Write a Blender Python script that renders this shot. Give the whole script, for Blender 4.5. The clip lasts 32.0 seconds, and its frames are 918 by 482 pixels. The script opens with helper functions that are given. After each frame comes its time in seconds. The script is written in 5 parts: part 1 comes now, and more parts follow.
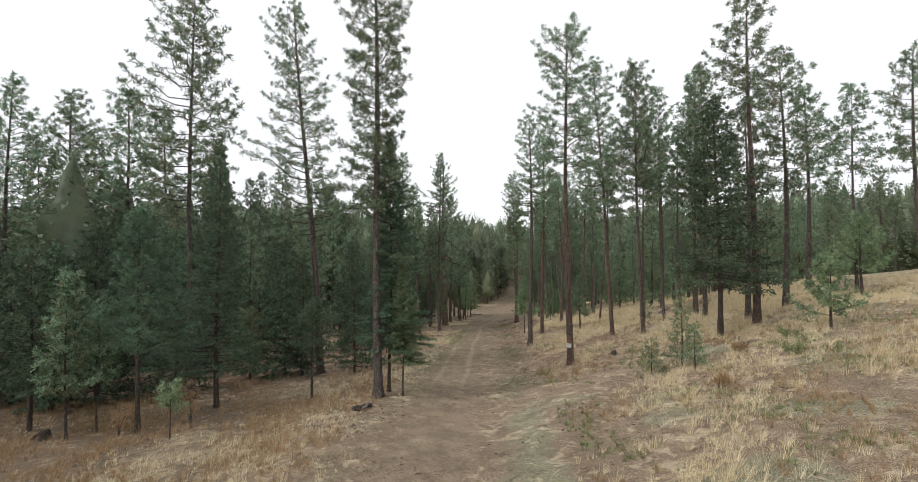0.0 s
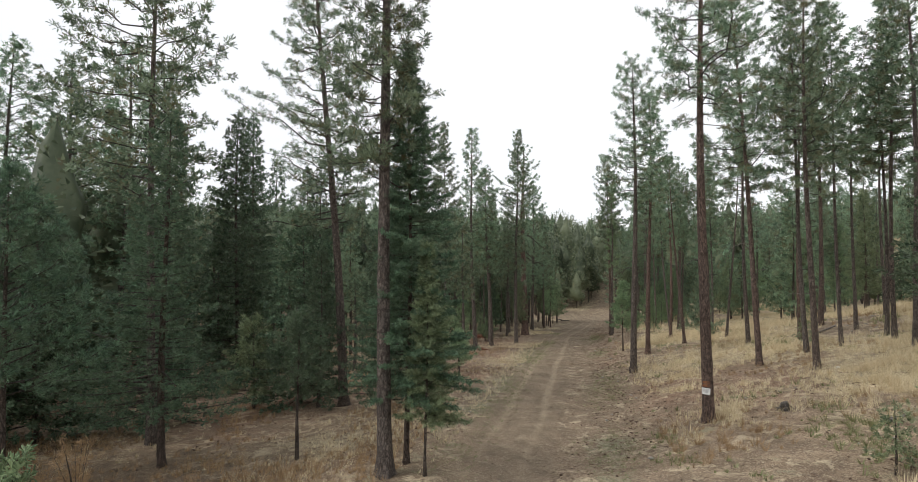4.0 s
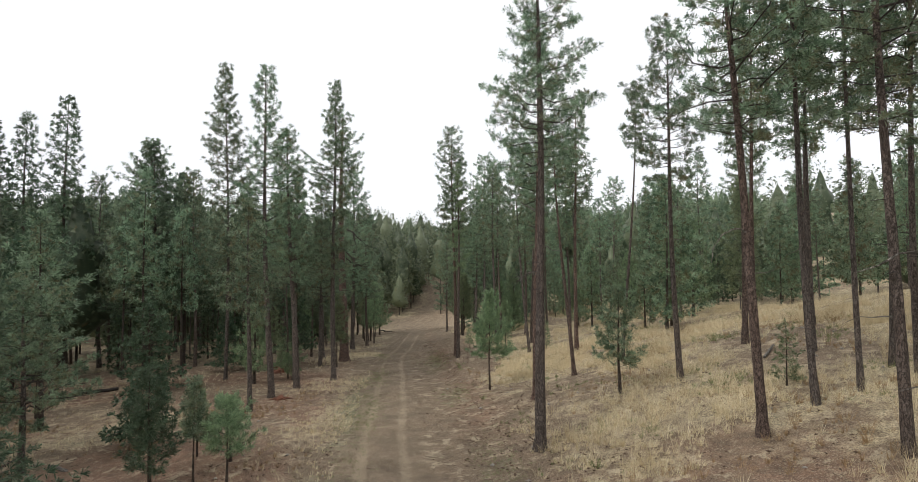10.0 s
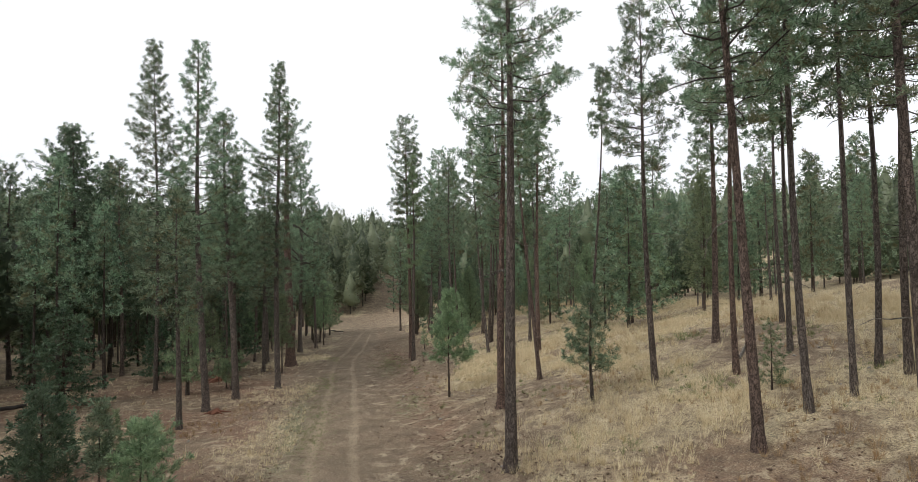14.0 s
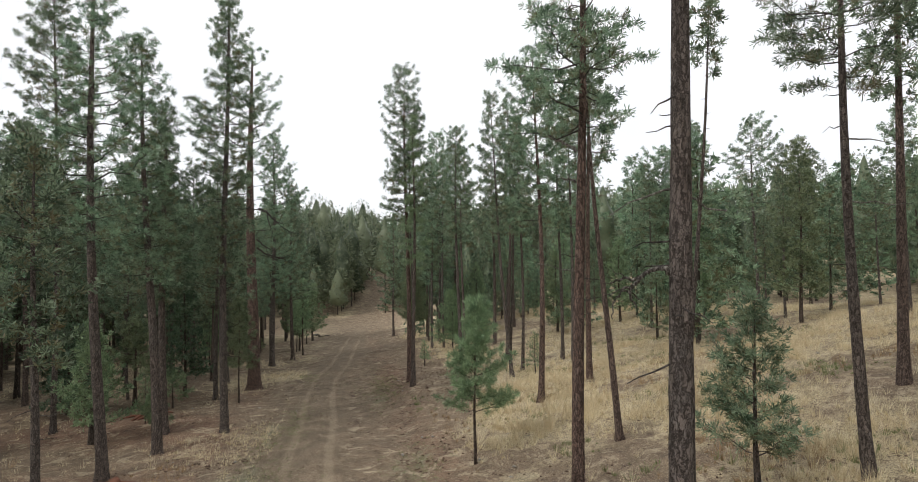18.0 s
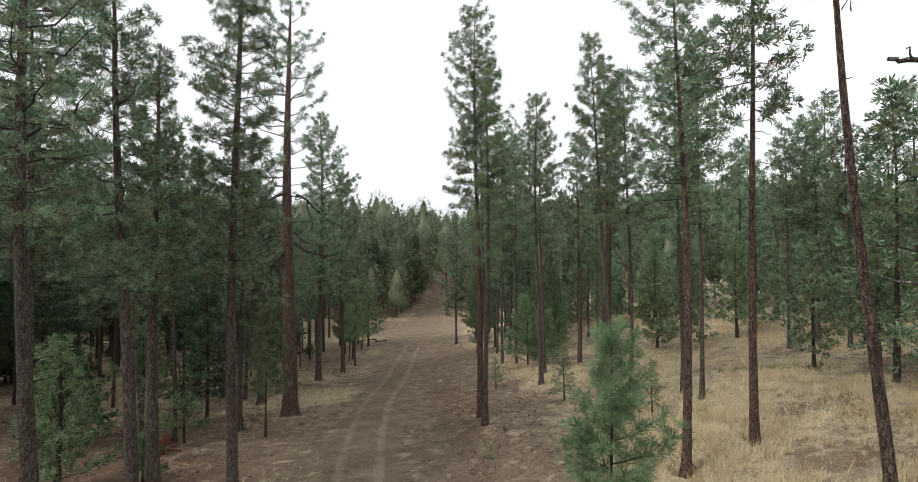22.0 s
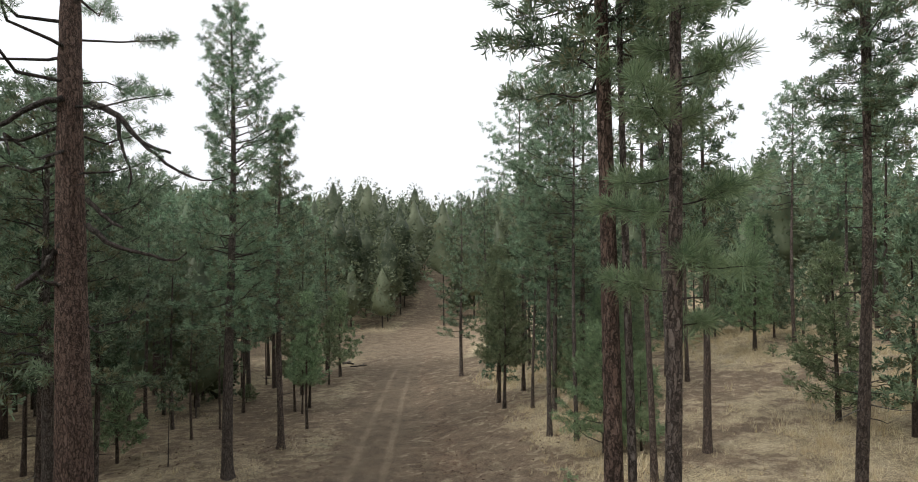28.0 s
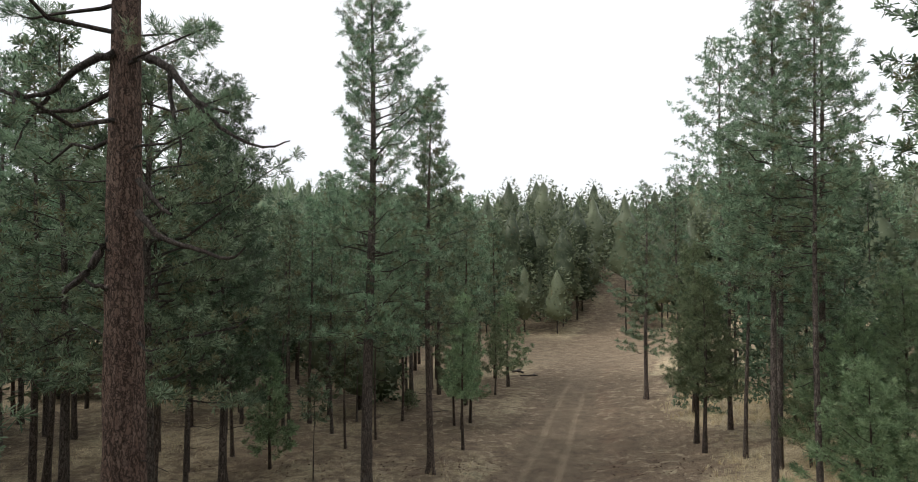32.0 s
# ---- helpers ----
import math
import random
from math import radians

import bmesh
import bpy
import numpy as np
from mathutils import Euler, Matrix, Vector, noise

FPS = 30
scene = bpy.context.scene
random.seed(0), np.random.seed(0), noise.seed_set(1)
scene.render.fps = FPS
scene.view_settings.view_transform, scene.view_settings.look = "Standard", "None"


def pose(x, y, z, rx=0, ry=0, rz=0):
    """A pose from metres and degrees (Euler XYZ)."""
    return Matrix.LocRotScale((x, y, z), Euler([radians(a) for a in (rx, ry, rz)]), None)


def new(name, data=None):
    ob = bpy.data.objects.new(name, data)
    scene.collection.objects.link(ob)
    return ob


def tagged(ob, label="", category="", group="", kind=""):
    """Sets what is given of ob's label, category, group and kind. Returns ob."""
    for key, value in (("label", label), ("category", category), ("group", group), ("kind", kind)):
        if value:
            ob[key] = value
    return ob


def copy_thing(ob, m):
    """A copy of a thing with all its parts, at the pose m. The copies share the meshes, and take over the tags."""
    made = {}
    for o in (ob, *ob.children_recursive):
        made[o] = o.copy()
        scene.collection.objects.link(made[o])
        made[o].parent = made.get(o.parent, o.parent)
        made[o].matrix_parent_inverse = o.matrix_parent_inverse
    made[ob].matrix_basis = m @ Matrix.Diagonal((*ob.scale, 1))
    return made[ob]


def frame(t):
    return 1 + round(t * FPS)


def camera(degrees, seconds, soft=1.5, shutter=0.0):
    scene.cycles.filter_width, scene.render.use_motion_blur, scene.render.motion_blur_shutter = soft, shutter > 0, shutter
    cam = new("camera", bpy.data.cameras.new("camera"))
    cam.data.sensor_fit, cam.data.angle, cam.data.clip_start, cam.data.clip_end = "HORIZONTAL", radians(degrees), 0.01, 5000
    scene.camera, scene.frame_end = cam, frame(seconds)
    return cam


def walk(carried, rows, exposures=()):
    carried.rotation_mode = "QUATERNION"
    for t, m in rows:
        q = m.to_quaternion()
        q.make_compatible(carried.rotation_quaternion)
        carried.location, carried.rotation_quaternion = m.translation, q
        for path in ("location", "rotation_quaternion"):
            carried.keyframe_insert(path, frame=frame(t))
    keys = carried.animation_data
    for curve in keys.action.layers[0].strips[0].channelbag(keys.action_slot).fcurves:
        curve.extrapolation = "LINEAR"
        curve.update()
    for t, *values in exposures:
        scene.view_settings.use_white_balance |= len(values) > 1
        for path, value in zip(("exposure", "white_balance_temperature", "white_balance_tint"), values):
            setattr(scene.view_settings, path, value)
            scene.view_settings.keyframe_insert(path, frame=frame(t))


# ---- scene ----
cam = camera(79.9, 32.0, soft=0.8)
METRES, EYE, TILT, LEAN, TURN = 76.0, 6.6, 0.0, 0.0, 0.0
ROWS = [
    (0.0, 0.0, 0.0, 0.0, 0.01, 2.15, 0.37),
    (0.5, 0.0017, 0.016, -0.0007, 0.02, 2.16, 0.36),
    (1.0, 0.0037, 0.0332, -0.0016, 0.03, 2.18, 0.38),
    (1.5, 0.0059, 0.0512, -0.0026, 0.04, 2.19, 0.36),
    (2.0, 0.0077, 0.0701, -0.0033, 0.09, 2.21, 0.36),
    (2.5, 0.0103, 0.0891, -0.0039, 4.22, 2.24, 0.22),
    (4.5, 0.0106, 0.1748, -0.0044, 9.29, 2.26, -0.12),
    (5.0, 0.0087, 0.198, -0.0042, 9.16, 2.3, -0.13),
    (5.5, 0.0066, 0.2224, -0.0043, 4.89, 2.29, -0.02),
    (6.0, 0.0038, 0.2488, -0.0042, 0.92, 2.3, 0.23),
    (6.5, 0.001, 0.2761, -0.0036, -4.13, 2.29, 0.56),
    (7.0, -0.001, 0.3035, -0.0029, -4.44, 2.26, 0.6),
    (7.5, -0.0026, 0.3299, -0.0021, -4.16, 2.26, 0.5),
    (8.0, -0.0046, 0.3491, -0.0025, -3.94, 2.28, 0.47),
    (8.5, -0.0059, 0.3575, -0.0035, -3.79, 2.3, 0.5),
    (9.0, -0.0063, 0.3613, -0.0037, -3.74, 2.34, 0.52),
    (9.5, -0.006, 0.3645, -0.0035, -3.72, 2.36, 0.52),
    (10.0, -0.0059, 0.3698, -0.0036, -10.05, 2.37, 0.69),
    (10.5, -0.0072, 0.3737, -0.003, -15.11, 2.2, 1.11),
    (11.0, -0.0075, 0.3782, -0.003, -15.6, 2.15, 1.15),
    (11.5, -0.0077, 0.3825, -0.0031, -15.64, 2.11, 1.16),
    (12.0, -0.0077, 0.386, -0.0031, -15.68, 2.08, 1.15),
    (12.5, -0.0072, 0.3891, -0.0034, -13.94, 2.12, 0.98),
    (13.0, -0.0063, 0.3914, -0.0034, -14.76, 2.03, 1.03),
    (13.5, -0.0053, 0.3952, -0.0034, -14.96, 2.0, 1.04),
    (14.0, -0.0031, 0.4039, -0.0033, -15.03, 1.96, 1.03),
    (14.5, -0.0011, 0.4173, -0.0039, -15.16, 1.95, 0.99),
    (16.5, 0.0098, 0.4889, -0.0053, -15.56, 1.77, 0.78),
    (17.0, 0.0122, 0.5087, -0.0059, -15.64, 1.74, 0.76),
    (17.5, 0.014, 0.5292, -0.0058, -15.78, 1.69, 0.71),
    (18.0, 0.0156, 0.5501, -0.0059, -15.95, 1.64, 0.75),
    (18.5, 0.0179, 0.5691, -0.0064, -16.02, 1.54, 0.73),
    (19.0, 0.0204, 0.5914, -0.0071, -16.23, 1.6, 0.72),
    (19.5, 0.0229, 0.6099, -0.0076, -16.38, 1.61, 0.65),
    (20.0, 0.0263, 0.6327, -0.0073, -16.62, 1.59, 0.64),
    (20.5, 0.0298, 0.6503, -0.0071, -16.58, 1.58, 0.73),
    (21.0, 0.0309, 0.6586, -0.0069, -11.54, 1.61, 0.5),
    (21.5, 0.0297, 0.6601, -0.0072, -9.31, 1.68, 0.36),
    (22.0, 0.0294, 0.6613, -0.0071, -9.65, 1.7, 0.34),
    (22.5, 0.0295, 0.6659, -0.0069, -9.71, 1.71, 0.35),
    (23.0, 0.0306, 0.6785, -0.0069, -9.75, 1.66, 0.36),
    (23.5, 0.0327, 0.6937, -0.0063, -9.76, 1.53, 0.32),
    (24.0, 0.0351, 0.7154, -0.0071, -9.89, 1.56, 0.32),
    (24.5, 0.0371, 0.7358, -0.007, -9.94, 1.46, 0.3),
    (26.5, 0.0433, 0.8349, -0.0026, -10.36, 1.02, 0.44),
    (27.0, 0.0465, 0.864, -0.0031, -10.45, 1.06, 0.49),
    (27.5, 0.0501, 0.8901, -0.0037, -10.52, 1.08, 0.51),
    (28.0, 0.0563, 0.9232, -0.0042, -10.55, 1.15, 0.5),
    (28.5, 0.0616, 0.9487, -0.0042, -10.58, 1.2, 0.51),
    (29.0, 0.0647, 0.9656, -0.0054, -10.58, 1.18, 0.6),
    (29.5, 0.0651, 0.971, -0.0064, -10.6, 1.21, 0.6),
    (30.0, 0.0659, 0.9747, -0.0063, -10.28, 1.18, 0.59),
    (30.5, 0.0671, 0.9781, -0.0056, -7.24, 1.24, 0.66),
    (31.0, 0.0683, 0.9822, -0.0054, -0.6, 1.32, 0.41),
    (31.5, 0.0692, 0.9866, -0.0052, 4.07, 1.31, 0.33),
    (32.0, 0.0697, 0.9912, -0.0052, 8.1, 1.36, 0.2),
]
walk(cam, [(t, pose(0, 0, EYE, TILT, LEAN, TURN) @ pose(METRES * x, METRES * y, METRES * z, 90 + pitch, roll, yaw)) for t, x, y, z, yaw, pitch, roll in ROWS])

# ---- light ----
world = bpy.data.worlds.new("overcast_sky")
scene.world = world
world.use_nodes = True
wn, wl = world.node_tree.nodes, world.node_tree.links
wn.clear()
sky = wn.new("ShaderNodeTexSky")
sky.sky_type, sky.sun_disc = "NISHITA", False
sky.sun_elevation, sky.sun_rotation = radians(44), radians(242)
cloud_noise = wn.new("ShaderNodeTexNoise")
cloud_noise.inputs["Scale"].default_value, cloud_noise.inputs["Detail"].default_value = 1.6, 5
cloud_ramp = wn.new("ShaderNodeValToRGB")
cloud_ramp.color_ramp.elements[0].position, cloud_ramp.color_ramp.elements[1].position = 0.3, 0.7
cloud_ramp.color_ramp.elements[0].color = (9.7, 9.9, 10.4, 1)
cloud_ramp.color_ramp.elements[1].color = (11.2, 11.3, 11.5, 1)
cloud_mix = wn.new("ShaderNodeMix")
cloud_mix.data_type = "RGBA"
cloud_mix.inputs["Factor"].default_value = 0.95
back = wn.new("ShaderNodeBackground")
back.inputs["Strength"].default_value = 0.1
wout = wn.new("ShaderNodeOutputWorld")
wl.new(cloud_noise.outputs["Fac"], cloud_ramp.inputs["Fac"])
wl.new(sky.outputs["Color"], cloud_mix.inputs["A"])
wl.new(cloud_ramp.outputs["Color"], cloud_mix.inputs["B"])
wl.new(cloud_mix.outputs["Result"], back.inputs["Color"])
wl.new(back.outputs["Background"], wout.inputs["Surface"])

sun_data = bpy.data.lights.new("sun", "SUN")
sun_data.energy, sun_data.angle, sun_data.color = 1.5, radians(22), (1.0, 0.96, 0.9)
sun = new("sun", sun_data)
sun.rotation_euler = (radians(46), 0, radians(-62))


# ---- materials ----
def node(nt, kind, **inputs):
    n = nt.nodes.new(kind)
    for k, v in inputs.items():
        n.inputs[k.replace("_", " ")].default_value = v
    return n


def material(name, roughness=0.8):
    m = bpy.data.materials.new(name)
    m.use_nodes = True
    nt = m.node_tree
    p = nt.nodes["Principled BSDF"]
    p.inputs["Roughness"].default_value = roughness
    p.inputs["Specular IOR Level"].default_value = 0.25
    return m, nt, p


def mix_rgb(nt, fac, a, b, kind="MIX"):
    n = nt.nodes.new("ShaderNodeMix")
    n.data_type, n.blend_type = "RGBA", kind
    for sock, v in (("Factor", fac), ("A", a), ("B", b)):
        if isinstance(v, (int, float)):
            n.inputs[sock].default_value = v
        elif isinstance(v, tuple):
            n.inputs[sock].default_value = (*v, 1)
        else:
            nt.links.new(v, n.inputs[sock])
    return n.outputs["Result"]


def math_node(nt, op, a, b=0.0, c=0.0, clamp=False):
    n = nt.nodes.new("ShaderNodeMath")
    n.operation, n.use_clamp = op, clamp
    for i, v in enumerate((a, b, c)):
        if isinstance(v, (int, float)):
            n.inputs[i].default_value = v
        else:
            nt.links.new(v, n.inputs[i])
    return n.outputs[0]


def ramp(nt, fac, lo, hi, a=0.0, b=1.0):
    n = nt.nodes.new("ShaderNodeMapRange")
    n.interpolation_type = "SMOOTHSTEP"
    nt.links.new(fac, n.inputs["Value"])
    for k, v in (("From Min", lo), ("From Max", hi), ("To Min", a), ("To Max", b)):
        n.inputs[k].default_value = v
    return n.outputs["Result"]


def tex(nt, kind, scale, coord=None, stretch=(1, 1, 1), **more):
    n = nt.nodes.new(kind)
    n.inputs["Scale"].default_value = scale
    for k, v in more.items():
        n.inputs[k].default_value = v
    if coord is None:
        coord = nt.nodes.new("ShaderNodeTexCoord").outputs["Object"]
    mp = nt.nodes.new("ShaderNodeMapping")
    mp.inputs["Scale"].default_value = stretch
    nt.links.new(coord, mp.inputs["Vector"])
    nt.links.new(mp.outputs["Vector"], n.inputs["Vector"])
    return n


def bump(nt, p, height, strength, distance):
    n = nt.nodes.new("ShaderNodeBump")
    n.inputs["Strength"].default_value, n.inputs["Distance"].default_value = strength, distance
    nt.links.new(height, n.inputs["Height"])
    nt.links.new(n.outputs["Normal"], p.inputs["Normal"])


def bark_material(name, plate, grey, crack, red=0.5):
    """Ponderosa bark: flaky plates of two sizes between dark furrows, redder on some trunks."""
    m, nt, p = material(name, 0.9)
    wob = tex(nt, "ShaderNodeTexNoise", 9.0, Detail=4.0, Roughness=0.7)
    co = nt.nodes.new("ShaderNodeTexCoord").outputs["Object"]
    shifted = nt.nodes.new("ShaderNodeVectorMath")
    shifted.operation = "MULTIPLY_ADD"
    nt.links.new(wob.outputs["Color"], shifted.inputs[0])
    shifted.inputs[1].default_value = (0.16, 0.16, 0.42)
    nt.links.new(co, shifted.inputs[2])
    cells = tex(nt, "ShaderNodeTexVoronoi", 1.0, shifted.outputs[0], (15, 15, 4.6))
    flakes = tex(nt, "ShaderNodeTexVoronoi", 1.0, shifted.outputs[0], (52, 52, 24))
    edge = tex(nt, "ShaderNodeTexVoronoi", 1.0, shifted.outputs[0], (15, 15, 4.6))
    edge.feature = "DISTANCE_TO_EDGE"
    furrow = tex(nt, "ShaderNodeTexNoise", 1.0, shifted.outputs[0], (24, 24, 4.5), Detail=5.0, Roughness=0.6)
    fine = tex(nt, "ShaderNodeTexNoise", 1.0, None, (80, 80, 34), Detail=4.0)
    big = tex(nt, "ShaderNodeTexNoise", 0.8, None, (1, 1, 0.35), Detail=4.0)
    rnd = nt.nodes.new("ShaderNodeObjectInfo").outputs["Random"]
    tone = math_node(nt, "ADD", math_node(nt, "MULTIPLY", rnd, 0.7), math_node(nt, "MULTIPLY", big.outputs["Fac"], 0.9))
    col = mix_rgb(nt, ramp(nt, tone, 1.05 - red, 1.5 - red), grey, plate)
    sep = nt.nodes.new("ShaderNodeSeparateColor")
    nt.links.new(cells.outputs["Color"], sep.inputs[0])
    sep2 = nt.nodes.new("ShaderNodeSeparateColor")
    nt.links.new(flakes.outputs["Color"], sep2.inputs[0])
    col = mix_rgb(nt, ramp(nt, sep.outputs[0], 0.35, 1.0, 0.0, 0.55), col, tuple(min(1, c * k) for c, k in zip(plate, (1.55, 1.7, 1.75))))
    col = mix_rgb(nt, ramp(nt, sep2.outputs[1], 0.5, 1.0, 0.0, 0.6), col, tuple(min(1, c * 1.6) for c in grey))
    col = mix_rgb(nt, ramp(nt, sep2.outputs[2], 0.55, 1.0, 0.0, 0.5), col, tuple(c * 0.45 for c in plate))
    col = mix_rgb(nt, ramp(nt, fine.outputs["Fac"], 0.4, 0.7, 0.0, 0.4), col, tuple(c * 0.5 for c in plate))
    deep = math_node(nt, "MULTIPLY", ramp(nt, furrow.outputs["Fac"], 0.36, 0.52, 0.12, 1.0), ramp(nt, edge.outputs["Distance"], 0.01, 0.14, 0.12, 1.0))
    col = mix_rgb(nt, deep, crack, col)
    nt.links.new(col, p.inputs["Base Color"])
    h = math_node(nt, "ADD", math_node(nt, "MULTIPLY", deep, 1.2), math_node(nt, "MULTIPLY", fine.outputs["Fac"], 0.5))
    h = math_node(nt, "ADD", h, math_node(nt, "MULTIPLY", sep.outputs[0], 0.7))
    h = math_node(nt, "ADD", h, math_node(nt, "MULTIPLY", sep2.outputs[1], 0.4))
    bump(nt, p, h, 0.9, 0.025)
    return m


def needle_material(name, dark, light, dead, dead_share, pale=(0.195, 0.232, 0.148), through_light=0.4):
    """Needles: every tuft a little different, old ones browned, a tree's own tone."""
    m, nt, p = material(name, 0.42)
    p.inputs["Specular IOR Level"].default_value = 0.3

    def attr(key):
        a = nt.nodes.new("ShaderNodeAttribute")
        a.attribute_name = key
        return a.outputs["Fac"]
    isl = nt.nodes.new("ShaderNodeNewGeometry").outputs["Random Per Island"]
    rnd = nt.nodes.new("ShaderNodeObjectInfo").outputs["Random"]
    patch = tex(nt, "ShaderNodeTexNoise", 1.1, Detail=3.0)
    mixed = math_node(nt, "ADD", math_node(nt, "MULTIPLY", isl, 0.35), math_node(nt, "MULTIPLY", attr("tuft"), 0.65))
    col = mix_rgb(nt, ramp(nt, mixed, 0.22, 0.80), dark, light)
    col = mix_rgb(nt, ramp(nt, patch.outputs["Fac"], 0.45, 0.66, 0.0, 0.35), col, pale)
    hs = nt.nodes.new("ShaderNodeHueSaturation")
    nt.links.new(ramp(nt, rnd, 0, 1, 0.475, 0.522), hs.inputs["Hue"])
    nt.links.new(ramp(nt, rnd, 0, 1, 0.82, 1.18), hs.inputs["Value"])
    hs.inputs["Saturation"].default_value = 1.0
    nt.links.new(col, hs.inputs["Color"])
    brown = tex(nt, "ShaderNodeTexNoise", 0.9, Detail=1.0)
    share = math_node(nt, "MULTIPLY", ramp(nt, brown.outputs["Fac"], 0.68, 0.74), dead_share)
    share = math_node(nt, "MAXIMUM", share, math_node(nt, "MULTIPLY", attr("old"), dead_share * 0.8))
    col = mix_rgb(nt, share, hs.outputs["Color"], dead)
    nt.links.new(col, p.inputs["Base Color"])
    tr = nt.nodes.new("ShaderNodeBsdfTranslucent")
    nt.links.new(col, tr.inputs["Color"])
    ms = nt.nodes.new("ShaderNodeMixShader")
    ms.inputs[0].default_value = through_light
    out = nt.nodes["Material Output"]
    nt.links.new(p.outputs[0], ms.inputs[1])
    nt.links.new(tr.outputs[0], ms.inputs[2])
    nt.links.new(ms.outputs[0], out.inputs["Surface"])
    return m


BARK = bark_material("ponderosa_bark", (0.225, 0.166, 0.137), (0.205, 0.178, 0.160), (0.050, 0.039, 0.033), 0.3)
BARK_RED = bark_material("old_red_bark", (0.250, 0.162, 0.128), (0.222, 0.170, 0.144), (0.042, 0.029, 0.024), 0.6)
BARK_DARK = bark_material("young_bark", (0.155, 0.108, 0.084), (0.132, 0.112, 0.097), (0.037, 0.029, 0.024), 0.3)
LIMB = bark_material("limb_bark", (0.12, 0.095, 0.08), (0.13, 0.115, 0.105), (0.04, 0.033, 0.03), 0.3)
DEADWOOD = bark_material("weathered_wood", (0.33, 0.29, 0.25), (0.36, 0.33, 0.30), (0.10, 0.085, 0.07), 0.3)
NEEDLE = needle_material("pine_needles", (0.075, 0.122, 0.074), (0.312, 0.424, 0.272), (0.26, 0.16, 0.07), 0.5, (0.278, 0.345, 0.232), 0.3)
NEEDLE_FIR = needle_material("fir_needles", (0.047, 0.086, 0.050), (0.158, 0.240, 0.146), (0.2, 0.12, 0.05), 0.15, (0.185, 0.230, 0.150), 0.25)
NEEDLE_YOUNG = needle_material("young_needles", (0.120, 0.178, 0.098), (0.340, 0.430, 0.250), (0.26, 0.15, 0.06), 0.12, (0.32, 0.38, 0.22), 0.42)
NEEDLE_FAR = needle_material("far_needles", (0.066, 0.100, 0.058), (0.245, 0.304, 0.184), (0.24, 0.15, 0.07), 0.3, (0.225, 0.262, 0.16), 0.28)


